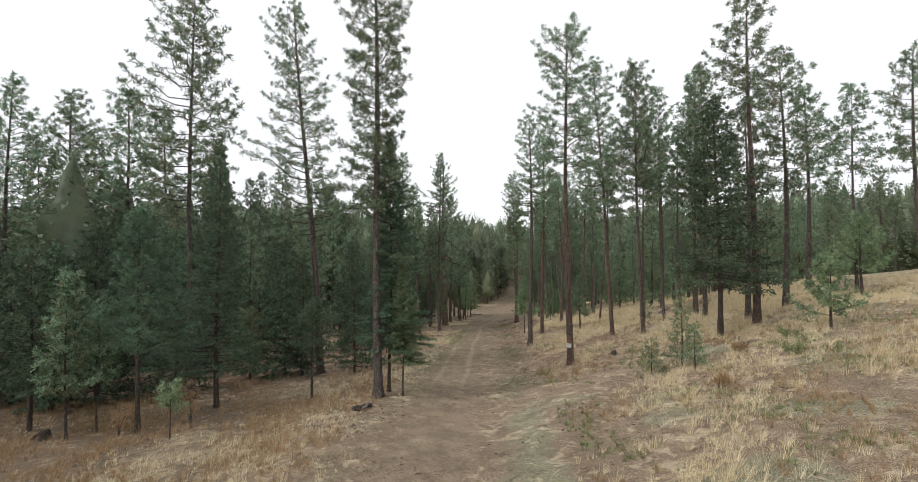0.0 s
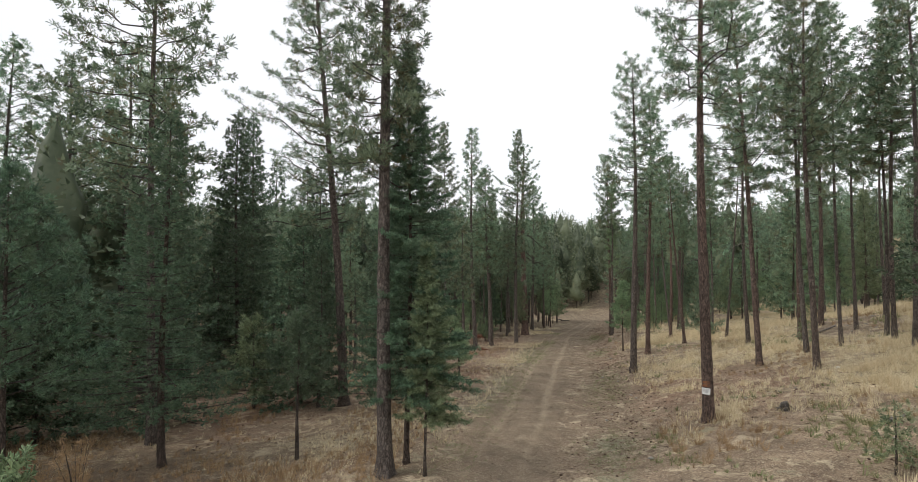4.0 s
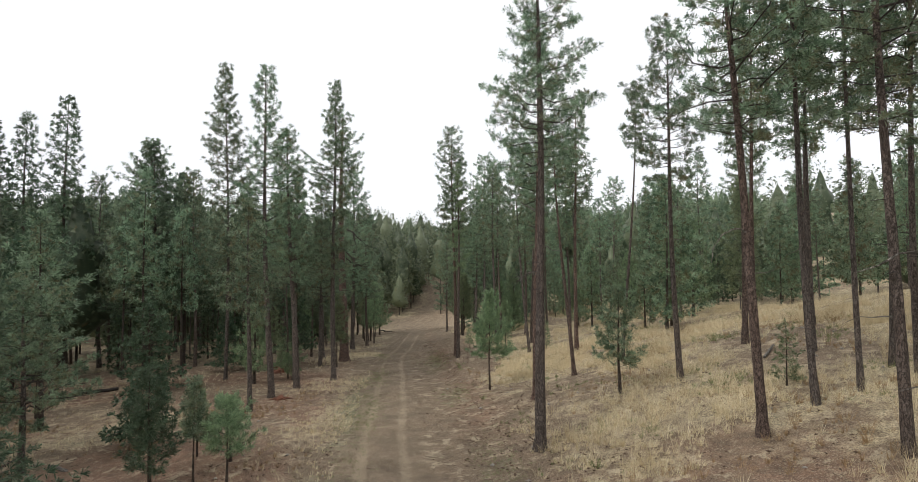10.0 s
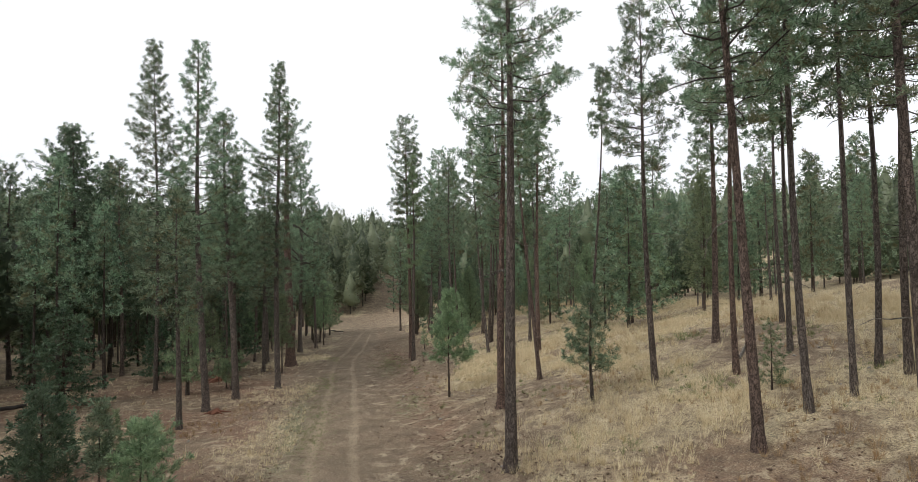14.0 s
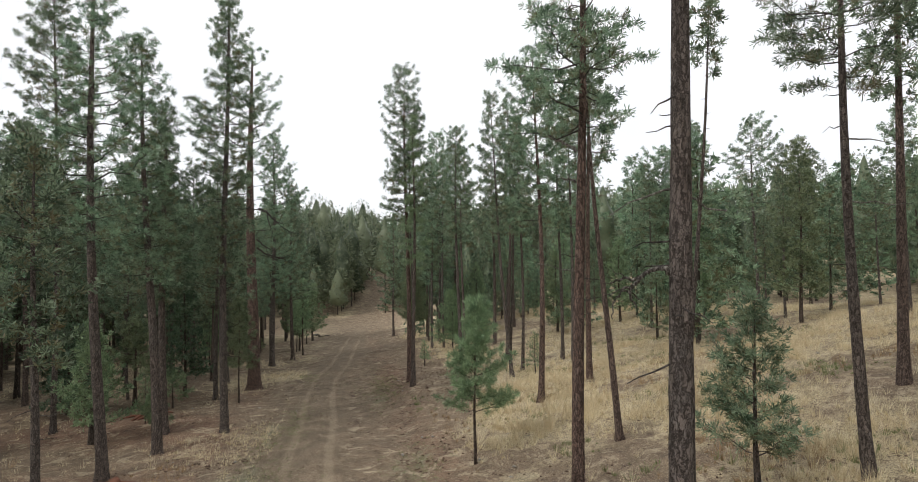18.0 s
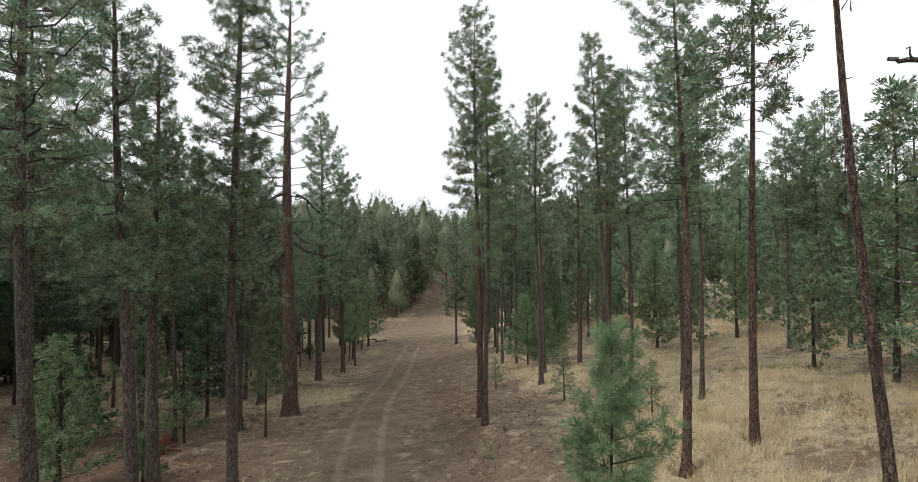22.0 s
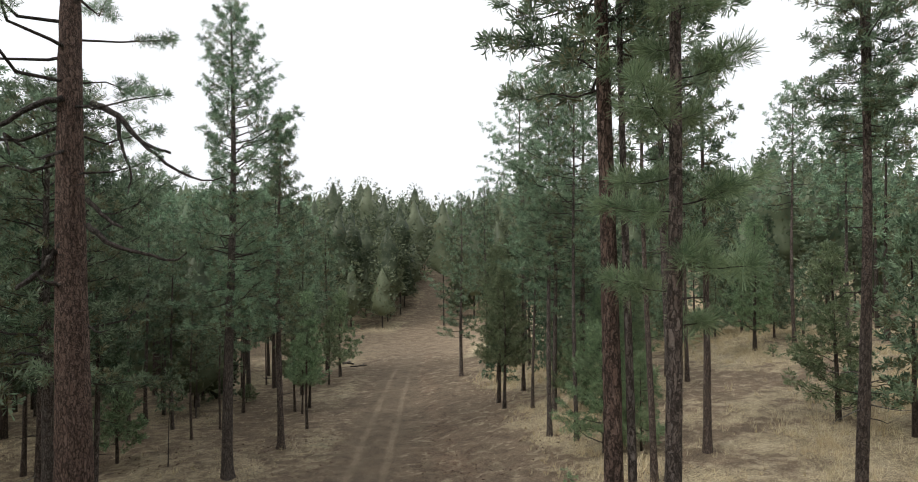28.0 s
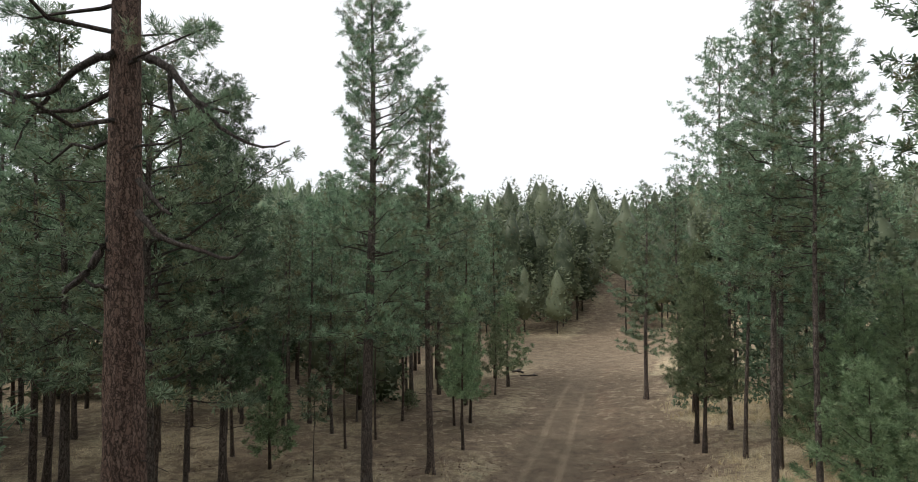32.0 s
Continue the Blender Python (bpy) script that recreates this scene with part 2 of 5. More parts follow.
def ground_material():
    m, nt, p = material("forest_ground", 0.95)
    co = nt.nodes.new("ShaderNodeTexCoord").outputs["Object"]

    def attr(name):
        a = nt.nodes.new("ShaderNodeAttribute")
        a.attribute_name = name
        return a.outputs["Fac"]
    big = tex(nt, "ShaderNodeTexNoise", 0.35, co, Detail=5.0).outputs["Fac"]
    mid = tex(nt, "ShaderNodeTexNoise", 1.7, co, Detail=6.0, Roughness=0.65).outputs["Fac"]
    fine = tex(nt, "ShaderNodeTexNoise", 14.0, co, Detail=6.0, Roughness=0.75).outputs["Fac"]
    grit = tex(nt, "ShaderNodeTexNoise", 55.0, co, Detail=4.0, Roughness=0.8).outputs["Fac"]
    stem = tex(nt, "ShaderNodeTexNoise", 30.0, co, (1, 0.16, 1), Detail=4.0).outputs["Fac"]
    speck = tex(nt, "ShaderNodeTexNoise", 24.0, co, Detail=3.0, Roughness=0.6).outputs["Fac"]
    stem2 = tex(nt, "ShaderNodeTexNoise", 30.0, co, (0.2, 1, 1), Detail=4.0).outputs["Fac"]
    # needle litter
    litter = mix_rgb(nt, ramp(nt, mid, 0.3, 0.7), (0.205, 0.146, 0.097), (0.315, 0.236, 0.157))
    litter = mix_rgb(nt, ramp(nt, fine, 0.42, 0.66, 0.0, 0.8), litter, (0.10, 0.073, 0.052))
    litter = mix_rgb(nt, ramp(nt, stem, 0.56, 0.72, 0.0, 0.6), litter, (0.42, 0.335, 0.24))
    rust = mix_rgb(nt, ramp(nt, mid, 0.3, 0.7), (0.20, 0.115, 0.075), (0.29, 0.18, 0.12))
    rust = mix_rgb(nt, ramp(nt, fine, 0.42, 0.66, 0.0, 0.7), rust, (0.13, 0.075, 0.052))
    rust = mix_rgb(nt, ramp(nt, stem, 0.58, 0.72, 0.0, 0.5), rust, (0.42, 0.31, 0.2))
    # dry grass thatch
    straw = mix_rgb(nt, ramp(nt, stem2, 0.35, 0.68), (0.47, 0.375, 0.226), (0.79, 0.675, 0.435))
    straw = mix_rgb(nt, ramp(nt, stem, 0.42, 0.7, 0.0, 0.7), straw, (0.62, 0.515, 0.335))
    straw = mix_rgb(nt, ramp(nt, fine, 0.44, 0.6, 0.0, 0.85), straw, (0.19, 0.14, 0.095))
    # bare track
    dirt = mix_rgb(nt, ramp(nt, mid, 0.3, 0.7), (0.196, 0.146, 0.099), (0.268, 0.206, 0.139))
    dirt = mix_rgb(nt, ramp(nt, grit, 0.4, 0.75, 0.0, 0.5), dirt, (0.17, 0.125, 0.09))
    rut = mix_rgb(nt, ramp(nt, fine, 0.3, 0.75), (0.31, 0.240, 0.162), (0.40, 0.318, 0.218))
    green = mix_rgb(nt, ramp(nt, fine, 0.3, 0.7), (0.115, 0.12, 0.068), (0.34, 0.32, 0.215))

    def mask(name, gain=0.9, lo=0.38, hi=0.62):
        n = math_node(nt, "ADD", math_node(nt, "MULTIPLY", math_node(nt, "SUBTRACT", mid, 0.5), gain), math_node(nt, "MULTIPLY", math_node(nt, "SUBTRACT", big, 0.5), gain))
        n = math_node(nt, "ADD", n, math_node(nt, "MULTIPLY", math_node(nt, "SUBTRACT", fine, 0.5), gain * 0.6))
        return ramp(nt, math_node(nt, "ADD", attr(name), n), lo, hi)
    litter = mix_rgb(nt, mask("rust", 1.2, 0.25, 0.85), litter, rust)
    col = mix_rgb(nt, mask("straw", 1.7, 0.25, 0.85), litter, straw)
    col = mix_rgb(nt, mask("green", 2.2, 0.35, 0.95), col, green)
    # pale mats of flattened grass and dark damp duff, broken up at a foot's and a stride's size
    mat = tex(nt, "ShaderNodeTexNoise", 1.25, co, Detail=8.0, Roughness=0.72, Distortion=0.6).outputs["Fac"]
    duff = tex(nt, "ShaderNodeTexNoise", 2.1, co, Detail=8.0, Roughness=0.75, Distortion=0.4).outputs["Fac"]
    col = mix_rgb(nt, ramp(nt, duff, 0.53, 0.62, 0.0, 0.55), col, (0.125, 0.085, 0.061))
    col = mix_rgb(nt, ramp(nt, mat, 0.53, 0.62, 0.0, 0.62), col, (0.58, 0.482, 0.33))
    col = mix_rgb(nt, math_node(nt, "MULTIPLY", mask("bare", 1.5, 0.2, 1.0), 0.8), col, dirt)
    col = mix_rgb(nt, math_node(nt, "MULTIPLY", mask("rut", 0.6, 0.22, 0.85), 0.75), col, rut)
    # scattered cones, bark scraps and pale chips
    spots = tex(nt, "ShaderNodeTexVoronoi", 3.4, co)
    chips = tex(nt, "ShaderNodeTexVoronoi", 9.0, co)
    few = ramp(nt, big, 0.40, 0.62)
    col = mix_rgb(nt, math_node(nt, "MULTIPLY", ramp(nt, spots.outputs["Distance"], 0.10, 0.20, 0.8, 0.0), few), col, (0.085, 0.06, 0.045))
    col = mix_rgb(nt, ramp(nt, chips.outputs["Distance"], 0.06, 0.16, 0.55, 0.0), col, (0.44, 0.37, 0.27))
    col = mix_rgb(nt, ramp(nt, grit, 0.55, 0.72, 0.0, 0.5), col, (0.09, 0.07, 0.052))
    # dark gaps and pale flecks of the duff
    col = mix_rgb(nt, ramp(nt, speck, 0.53, 0.63, 0.0, 0.72), col, (0.085, 0.062, 0.046))
    col = mix_rgb(nt, ramp(nt, speck, 0.45, 0.36, 0.0, 0.62), col, (0.46, 0.385, 0.28))
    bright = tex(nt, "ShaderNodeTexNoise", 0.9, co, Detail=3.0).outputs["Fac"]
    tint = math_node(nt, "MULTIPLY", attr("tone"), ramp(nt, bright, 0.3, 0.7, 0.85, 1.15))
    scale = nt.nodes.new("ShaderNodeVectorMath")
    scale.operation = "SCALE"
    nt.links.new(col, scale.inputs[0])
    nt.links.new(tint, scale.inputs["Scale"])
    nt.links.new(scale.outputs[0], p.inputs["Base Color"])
    h = math_node(nt, "ADD", math_node(nt, "MULTIPLY", fine, 1.0), math_node(nt, "MULTIPLY", grit, 0.5))
    h = math_node(nt, "ADD", h, math_node(nt, "MULTIPLY", stem2, 0.4))
    bump(nt, p, h, 0.7, 0.06)
    return m


GROUND = ground_material()


def blade_material(name, a, b, c):
    m, nt, p = material(name, 0.7)
    isl = nt.nodes.new("ShaderNodeNewGeometry").outputs["Random Per Island"]
    patch = tex(nt, "ShaderNodeTexNoise", 0.5, Detail=3.0).outputs["Fac"]
    col = mix_rgb(nt, isl, a, b)
    col = mix_rgb(nt, ramp(nt, patch, 0.45, 0.7, 0, 0.6), col, c)
    nt.links.new(col, p.inputs["Base Color"])
    return m


GRASS = blade_material("dry_grass_blades", (0.54, 0.44, 0.275), (0.86, 0.76, 0.53), (0.60, 0.48, 0.30))
WEED = blade_material("russet_weed", (0.29, 0.185, 0.10), (0.42, 0.29, 0.16), (0.36, 0.27, 0.16))
HERB = blade_material("green_herb", (0.16, 0.19, 0.08), (0.28, 0.30, 0.15), (0.25, 0.24, 0.12))
CHAFF = blade_material("chaff", (0.28, 0.22, 0.15), (0.46, 0.38, 0.27), (0.30, 0.22, 0.14))
CONE = blade_material("cone_scales", (0.09, 0.055, 0.04), (0.17, 0.11, 0.075), (0.12, 0.08, 0.055))


def plain(name, col, rough=0.6):
    m, nt, p = material(name, rough)
    n = tex(nt, "ShaderNodeTexNoise", 9.0, Detail=4.0).outputs["Fac"]
    nt.links.new(mix_rgb(nt, ramp(nt, n, 0.3, 0.7), tuple(c * 0.82 for c in col), col), p.inputs["Base Color"])
    return m


STONE = plain("stone", (0.36, 0.33, 0.29), 0.9)
SIGN_WHITE = plain("sign_white", (0.8, 0.8, 0.78), 0.5)
SIGN_ORANGE = plain("flagging_orange", (0.30, 0.135, 0.065), 0.7)
SIGN_INK = plain("sign_ink", (0.45, 0.45, 0.45), 0.6)


# ---- the ground ----
def smooth(a, b, v):
    s = np.clip((np.asarray(v, float) - a) / (b - a), 0, 1)
    return s * s * (3 - 2 * s)


# the valley's long profile: height of the track, and its line
TRACK_Y = np.array([-60, 0, 18, 35, 50, 65, 86, 101, 125, 148, 168, 200, 240, 300, 450, 900, 1500], float)
TRACK_Z = np.array([0.3, 0.1, -0.1, -0.7, -1.35, -2.1, -3.4, -4.3, -6.0, -6.6, -4.8, 0.2, 6.5, 11, 21, 30, 30], float)
TRACK_X = np.array([-6, -2.0, -0.65, 0.55, 1.6, 2.65, 4.1, 5.2, 7.0, 10.5, 16.5, 25.5, 34, 50, 100, 300, 600], float)
_yy = np.arange(-100, 1500, 1.0)
_zz, _xx = np.interp(_yy, TRACK_Y, TRACK_Z), np.interp(_yy, TRACK_Y, TRACK_X)
_k = np.hanning(15) / np.hanning(15).sum()
_zz = np.convolve(np.pad(_zz, 7, mode="edge"), _k, "valid")
_xx = np.convolve(np.pad(_xx, 7, mode="edge"), _k, "valid")


def track_x(y):
    return np.interp(y, _yy, _xx)


def ground_z(x, y):
    """Height of the ground: the track's profile, the bank up to one side, the fall to the other, far hills."""
    x, y = np.asarray(x, float), np.asarray(y, float)
    d = x - track_x(y)
    z = np.interp(y, _yy, _zz)
    right = 0.205 - 0.08 * smooth(52, 84, y)
    dr = np.clip(d - 2.0, 0, None)
    z = z + right * (np.minimum(dr, 30) + 0.45 * np.clip(dr - 30, 0, 60))
    dl = np.clip(-d - 3.0, 0, None)
    left = -0.065 + 0.08 * smooth(50, 80, y)
    z = z + left * np.minimum(dl, 16) * (1 - smooth(105, 130, y))
    z = z + 0.10 * np.clip(dl - 45, 0, 170) + 0.10 * np.clip(dr - 60, 0, 150)
    # a swell under the first trees, another round the twin pines
    z = z + 0.35 * np.exp(-((d + 4.5) / 3.0) ** 2) * (1 - smooth(30, 42, y)) * smooth(12, 20, y) + 0.55 * np.exp(-((d - 5.0) / 2.6) ** 2 - ((y - 78) / 6) ** 2)
    # low swells
    z = z + 0.10 * np.sin(x * 0.45 + 0.6) * np.sin(y * 0.31) * smooth(2.5, 7, np.abs(d))
    z = z + 0.9 * np.sin(x * 0.045 + 1.1) * np.sin(y * 0.038) * smooth(35, 80, np.abs(d))
    return z


def np_mesh(name, verts, faces, mat, smooth_shade=False):
    me = bpy.data.meshes.new(name)
    verts, faces = np.ascontiguousarray(verts, np.float32), np.ascontiguousarray(faces, np.int32)
    n, k = faces.shape
    me.vertices.add(len(verts))
    me.vertices.foreach_set("co", verts.ravel())
    me.loops.add(n * k)
    me.loops.foreach_set("vertex_index", faces.ravel())
    me.polygons.add(n)
    me.polygons.foreach_set("loop_start", np.arange(0, n * k, k, dtype=np.int32))
    if smooth_shade:
        me.polygons.foreach_set("use_smooth", np.ones(n, bool))
    me.materials.append(mat)
    me.update(calc_edges=True)
    return me


def part(name, me, parent, label=""):
    ob = new(name, me)
    ob.parent = parent
    return tagged(ob, label)


def steps(*pairs):
    """Grid lines: (end, step) from the first start onwards."""
    out, at = [], pairs[0]
    for end, step in pairs[1:]:
        n = max(1, round((end - at) / step))
        out += list(at + (end - at) * np.arange(n) / n)
        at = end
    return np.array(out + [at])


GX = steps(-1600, (-300, 130), (-90, 15), (-34, 2.5), (-12, 0.7), (-4, 0.28), (8.5, 0.125), (12, 0.28), (34, 0.6), (90, 2.5), (300, 15), (1600, 130))
GY = steps(-400, (-40, 60), (8, 4), (60, 0.38), (112, 0.5), (170, 1.0), (260, 4), (560, 15), (2400, 150))
gx, gy = np.meshgrid(GX, GY)


def lumps(x, y, f, s):
    """Smooth cheap noise from a few crossed waves, about -1 to 1."""
    r = np.random.RandomState(s)
    v = 0
    for i in range(7):
        a, ph, k = r.uniform(0, 6.28), r.uniform(0, 6.28), f * r.uniform(0.6, 1.9)
        v = v + np.sin((x * math.cos(a) + y * math.sin(a)) * k + ph + 1.3 * np.sin((y * math.cos(a) - x * math.sin(a)) * k * 0.6 + ph))
    return v / 4


# where the wheels run, beside the track's middle line
LANE_Y = np.array([0, 20, 32, 46, 66, 86, 93, 100, 112, 136, 150, 170, 2000], float)
LANE_D = np.array([-0.4, -0.5, -1.1, -1.2, -1.35, -1.25, -0.6, 0.0, 0.8, 1.9, 1.3, -0.6, -0.4], float)


def lane(y):
    return np.interp(y, LANE_Y, LANE_D)


def rut_amount(d, y):
    wob = 0.08 * np.sin(y * 0.21) + 0.05 * np.sin(y * 0.53 + 1)
    d = d - lane(y)
    r = np.exp(-((d + 0.83 - wob) / 0.24) ** 2) + np.exp(-((d - 0.83 - wob) / 0.23) ** 2)
    return r * (1 - smooth(120, 138, y)) * (0.35 + 0.65 * smooth(24, 42, y))


gd = gx - track_x(gy)
gz = ground_z(gx, gy)
near = 1 - smooth(40, 90, np.abs(gd))
gz = gz + near * (0.035 * lumps(gx, gy, 2.6, 3) + 0.05 * lumps(gx, gy, 0.9, 4) * smooth(1.5, 4, np.abs(gd)))
gz = gz - 0.05 * rut_amount(gd, gy) - 0.10 * np.exp(-((gd - 3.1) / 0.7) ** 2) * smooth(24, 40, gy) * (1 - smooth(110, 130, gy))
cross = smooth(134, 140, gy) * (1 - smooth(152, 160, gy)) * (1 - smooth(16, 40, np.abs(gd)))
bare = np.clip(1.0 - smooth(1.1, 2.3, np.abs(gd - lane(gy))), 0, 1) * (1 - smooth(250, 290, gy))
bare = np.maximum(bare * (1 - 0.25 * smooth(150, 165, gy)), cross)
patches = lumps(gx, gy, 0.33, 8)
straw = smooth(3.2, 7.5, gd - 3.2 * smooth(60, 78, gy)) * (0.68 + 0.55 * patches) * (1 + 0.2 * smooth(55, 70, gy)) * (0.3 + 0.7 * smooth(27, 37, gy)) + 0.25 * lumps(gx, gy, 1.1, 71) * smooth(3, 6, gd)
straw = straw * (1 - 0.8 * np.clip(1.6 * np.exp(-((gx - 8.5) / 4.5) ** 2 - ((gy - 38.5) / 7) ** 2) + 0.5 * lumps(gx, gy, 0.9, 74) - 0.35, 0, 1))
straw = np.maximum(straw, 0.2 * (smooth(-7.5, -3.2, gd) * (1 - smooth(-3.0, -1.8, gd))) * (0.9 + 0.6 * patches))
straw = np.maximum(straw, (0.18 + 0.32 * smooth(78, 92, gy) + 0.4 * patches) * (1 - smooth(-4, 0, gd)))
green = np.clip(1.3 * lumps(gx, gy, 0.8, 73) - 0.1, 0, 0.95) * smooth(3, 6, gd) * (1 - smooth(30, 42, gy)) + 0.85 * np.exp(-((gd - 3.3) / 0.9) ** 2) * (1 - smooth(23, 30, gy)) + (0.42 + 0.3 * patches) * (np.exp(-((gd - 2.6) / 1.0) ** 2) + 1.1 * np.exp(-((gd + 3.1) / 1.3) ** 2)) * (1 - 0.7 * smooth(60, 100, gy))
nx_, ny_ = len(GX), len(GY)
idx = np.arange(nx_ * ny_).reshape(ny_, nx_)
quads = np.stack([idx[:-1, :-1], idx[:-1, 1:], idx[1:, 1:], idx[1:, :-1]], -1).reshape(-1, 4)
ground_me = np_mesh("ground", np.stack([gx, gy, gz], -1).reshape(-1, 3), quads, GROUND, True)
rust = (1 - smooth(-6, -3.5, gd)) * (0.55 * smooth(10, 18, gy) + 0.45 * smooth(28, 50, gy)) * (1 - 0.8 * smooth(76, 90, gy)) * (0.7 + 0.5 * lumps(gx, gy, 0.4, 29)) + 0.4 * (1 - smooth(4, 6, gd)) * smooth(2.5, 3.5, gd) * smooth(70, 90, gy)
# brightness by place: paler and darker ground, and some tree shade put into colour
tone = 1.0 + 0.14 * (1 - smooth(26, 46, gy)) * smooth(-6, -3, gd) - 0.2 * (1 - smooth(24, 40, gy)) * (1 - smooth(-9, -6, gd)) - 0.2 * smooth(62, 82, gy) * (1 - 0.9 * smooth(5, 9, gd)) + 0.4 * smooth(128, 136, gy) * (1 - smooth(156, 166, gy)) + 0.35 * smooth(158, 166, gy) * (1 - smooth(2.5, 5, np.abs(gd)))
rust = rust + 0.55 * np.exp(-((gd - 3.4) / 2) ** 2) * smooth(46, 56, gy) * (1 - smooth(84, 95, gy))
rust = rust + 0.8 * np.exp(-((gx - 9) / 6) ** 2 - ((gy - 40) / 9) ** 2)
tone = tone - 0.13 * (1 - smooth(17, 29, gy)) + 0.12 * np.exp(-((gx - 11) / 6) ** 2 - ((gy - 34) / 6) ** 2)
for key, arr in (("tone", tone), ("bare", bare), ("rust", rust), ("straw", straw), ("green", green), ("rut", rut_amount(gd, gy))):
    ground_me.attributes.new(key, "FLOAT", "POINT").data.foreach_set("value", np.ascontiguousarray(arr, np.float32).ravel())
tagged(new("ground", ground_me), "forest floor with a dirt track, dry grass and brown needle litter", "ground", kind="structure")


# ---- conifers ----
def tube(points, radii, sides, rng=None, rough=0.0):
    """A tapered tube round a line of points: vertices and triangles."""
    P, R = np.asarray(points, float), np.asarray(radii, float)
    T = np.gradient(P, axis=0)
    T /= np.linalg.norm(T, axis=1, keepdims=True) + 1e-9
    ref = np.where(np.abs(T[:, 2:3]) > 0.8, np.array([[1.0, 0, 0]]), np.array([[0, 0, 1.0]]))
    U = np.cross(T, ref)
    U /= np.linalg.norm(U, axis=1, keepdims=True) + 1e-9
    W = np.cross(T, U)
    a = np.linspace(0, 2 * np.pi, sides, endpoint=False)
    rr = R[:, None] * (1 + (rough * rng.uniform(-1, 1, (len(P), sides)) if rng is not None and rough else 0))
    V = P[:, None] + rr[..., None] * (np.cos(a)[None, :, None] * U[:, None] + np.sin(a)[None, :, None] * W[:, None])
    i = np.arange(len(P) - 1)[:, None] * sides
    j, k = np.arange(sides)[None], (np.arange(sides)[None] + 1) % sides
    a0, a1, b0, b1 = i + j, i + k, i + sides + j, i + sides + k
    F = np.concatenate([np.stack([a0, a1, b1], -1).reshape(-1, 3), np.stack([a0, b1, b0], -1).reshape(-1, 3)])
    return V.reshape(-1, 3), F


def join(chunks):
    vs, fs, n = [], [], 0
    for v, f in chunks:
        vs.append(v)
        fs.append(f + n)
        n += len(v)
    return np.concatenate(vs), np.concatenate(fs)


def sprays(rng, centres, ways, blades, length, width, spread, along=0.0):
    """Tufts of needles: at every centre a burst of narrow blades round its way; with one tone a tuft."""
    n = len(centres)
    d = ways[:, None, :] * rng.uniform(0.25, 1.0, (n, blades, 1)) + spread * rng.normal(0, 1, (n, blades, 3))
    d /= np.linalg.norm(d, axis=2, keepdims=True) + 1e-9
    side = np.cross(d, rng.normal(0, 1, (n, blades, 3)))
    side /= np.linalg.norm(side, axis=2, keepdims=True) + 1e-9
    L = length * rng.uniform(0.6, 1.25, (n, blades, 1)) * rng.uniform(0.75, 1.2, (n, 1, 1))
    foot = centres[:, None, :] + d * L * 0.05 - ways[:, None, :] * along * rng.uniform(0, 1, (n, blades, 1))
    V = np.stack([foot, foot + d * L + side * width, foot + d * L * 0.82 - side * width], 2).reshape(-1, 3)
    return V, np.arange(n * blades * 3).reshape(-1, 3)


# foliage by closeness (0 close by, 1 along the track, 2 in the wood, 5 passed within arm's reach,
# 6 an old open crown on bare limbs, 7 a close dark crown):
# limbs a metre of crown, twigs a metre of limb, tufts a twig, blades a tuft, their length and half width
LEVELS = {
    "pine": {0: (6.8, 3.3, 4, 18, 0.19, 0.0142), 1: (6.4, 2.7, 4, 10, 0.24, 0.0285), 2: (5.0, 1.8, 3, 11, 0.34, 0.043), 5: (3.4, 4.6, 6, 54, 0.20, 0.0042), 6: (3.2, 2.6, 5, 30, 0.18, 0.0070), 7: (8.2, 3.4, 4, 18, 0.20, 0.0148)},
    "fir": {0: (15.0, 6.5, 3, 16, 0.13, 0.0115), 1: (11.0, 4.5, 3, 7, 0.21, 0.040), 2: (6.5, 2.4, 2, 12, 0.30, 0.046), 5: (21.0, 9.0, 5, 15, 0.085, 0.0120)},
    "young": {0: (9.0, 5.5, 4, 18, 0.19, 0.0120), 1: (8.0, 4.2, 3, 13, 0.23, 0.0240), 2: (6.0, 2.6, 3, 12, 0.30, 0.035), 5: (10.0, 6.5, 4, 30, 0.19, 0.0075)},
    "sapling": {0: (14.0, 8.0, 3, 13, 0.10, 0.0105), 1: (11.0, 6.0, 2, 9, 0.13, 0.020)},
}


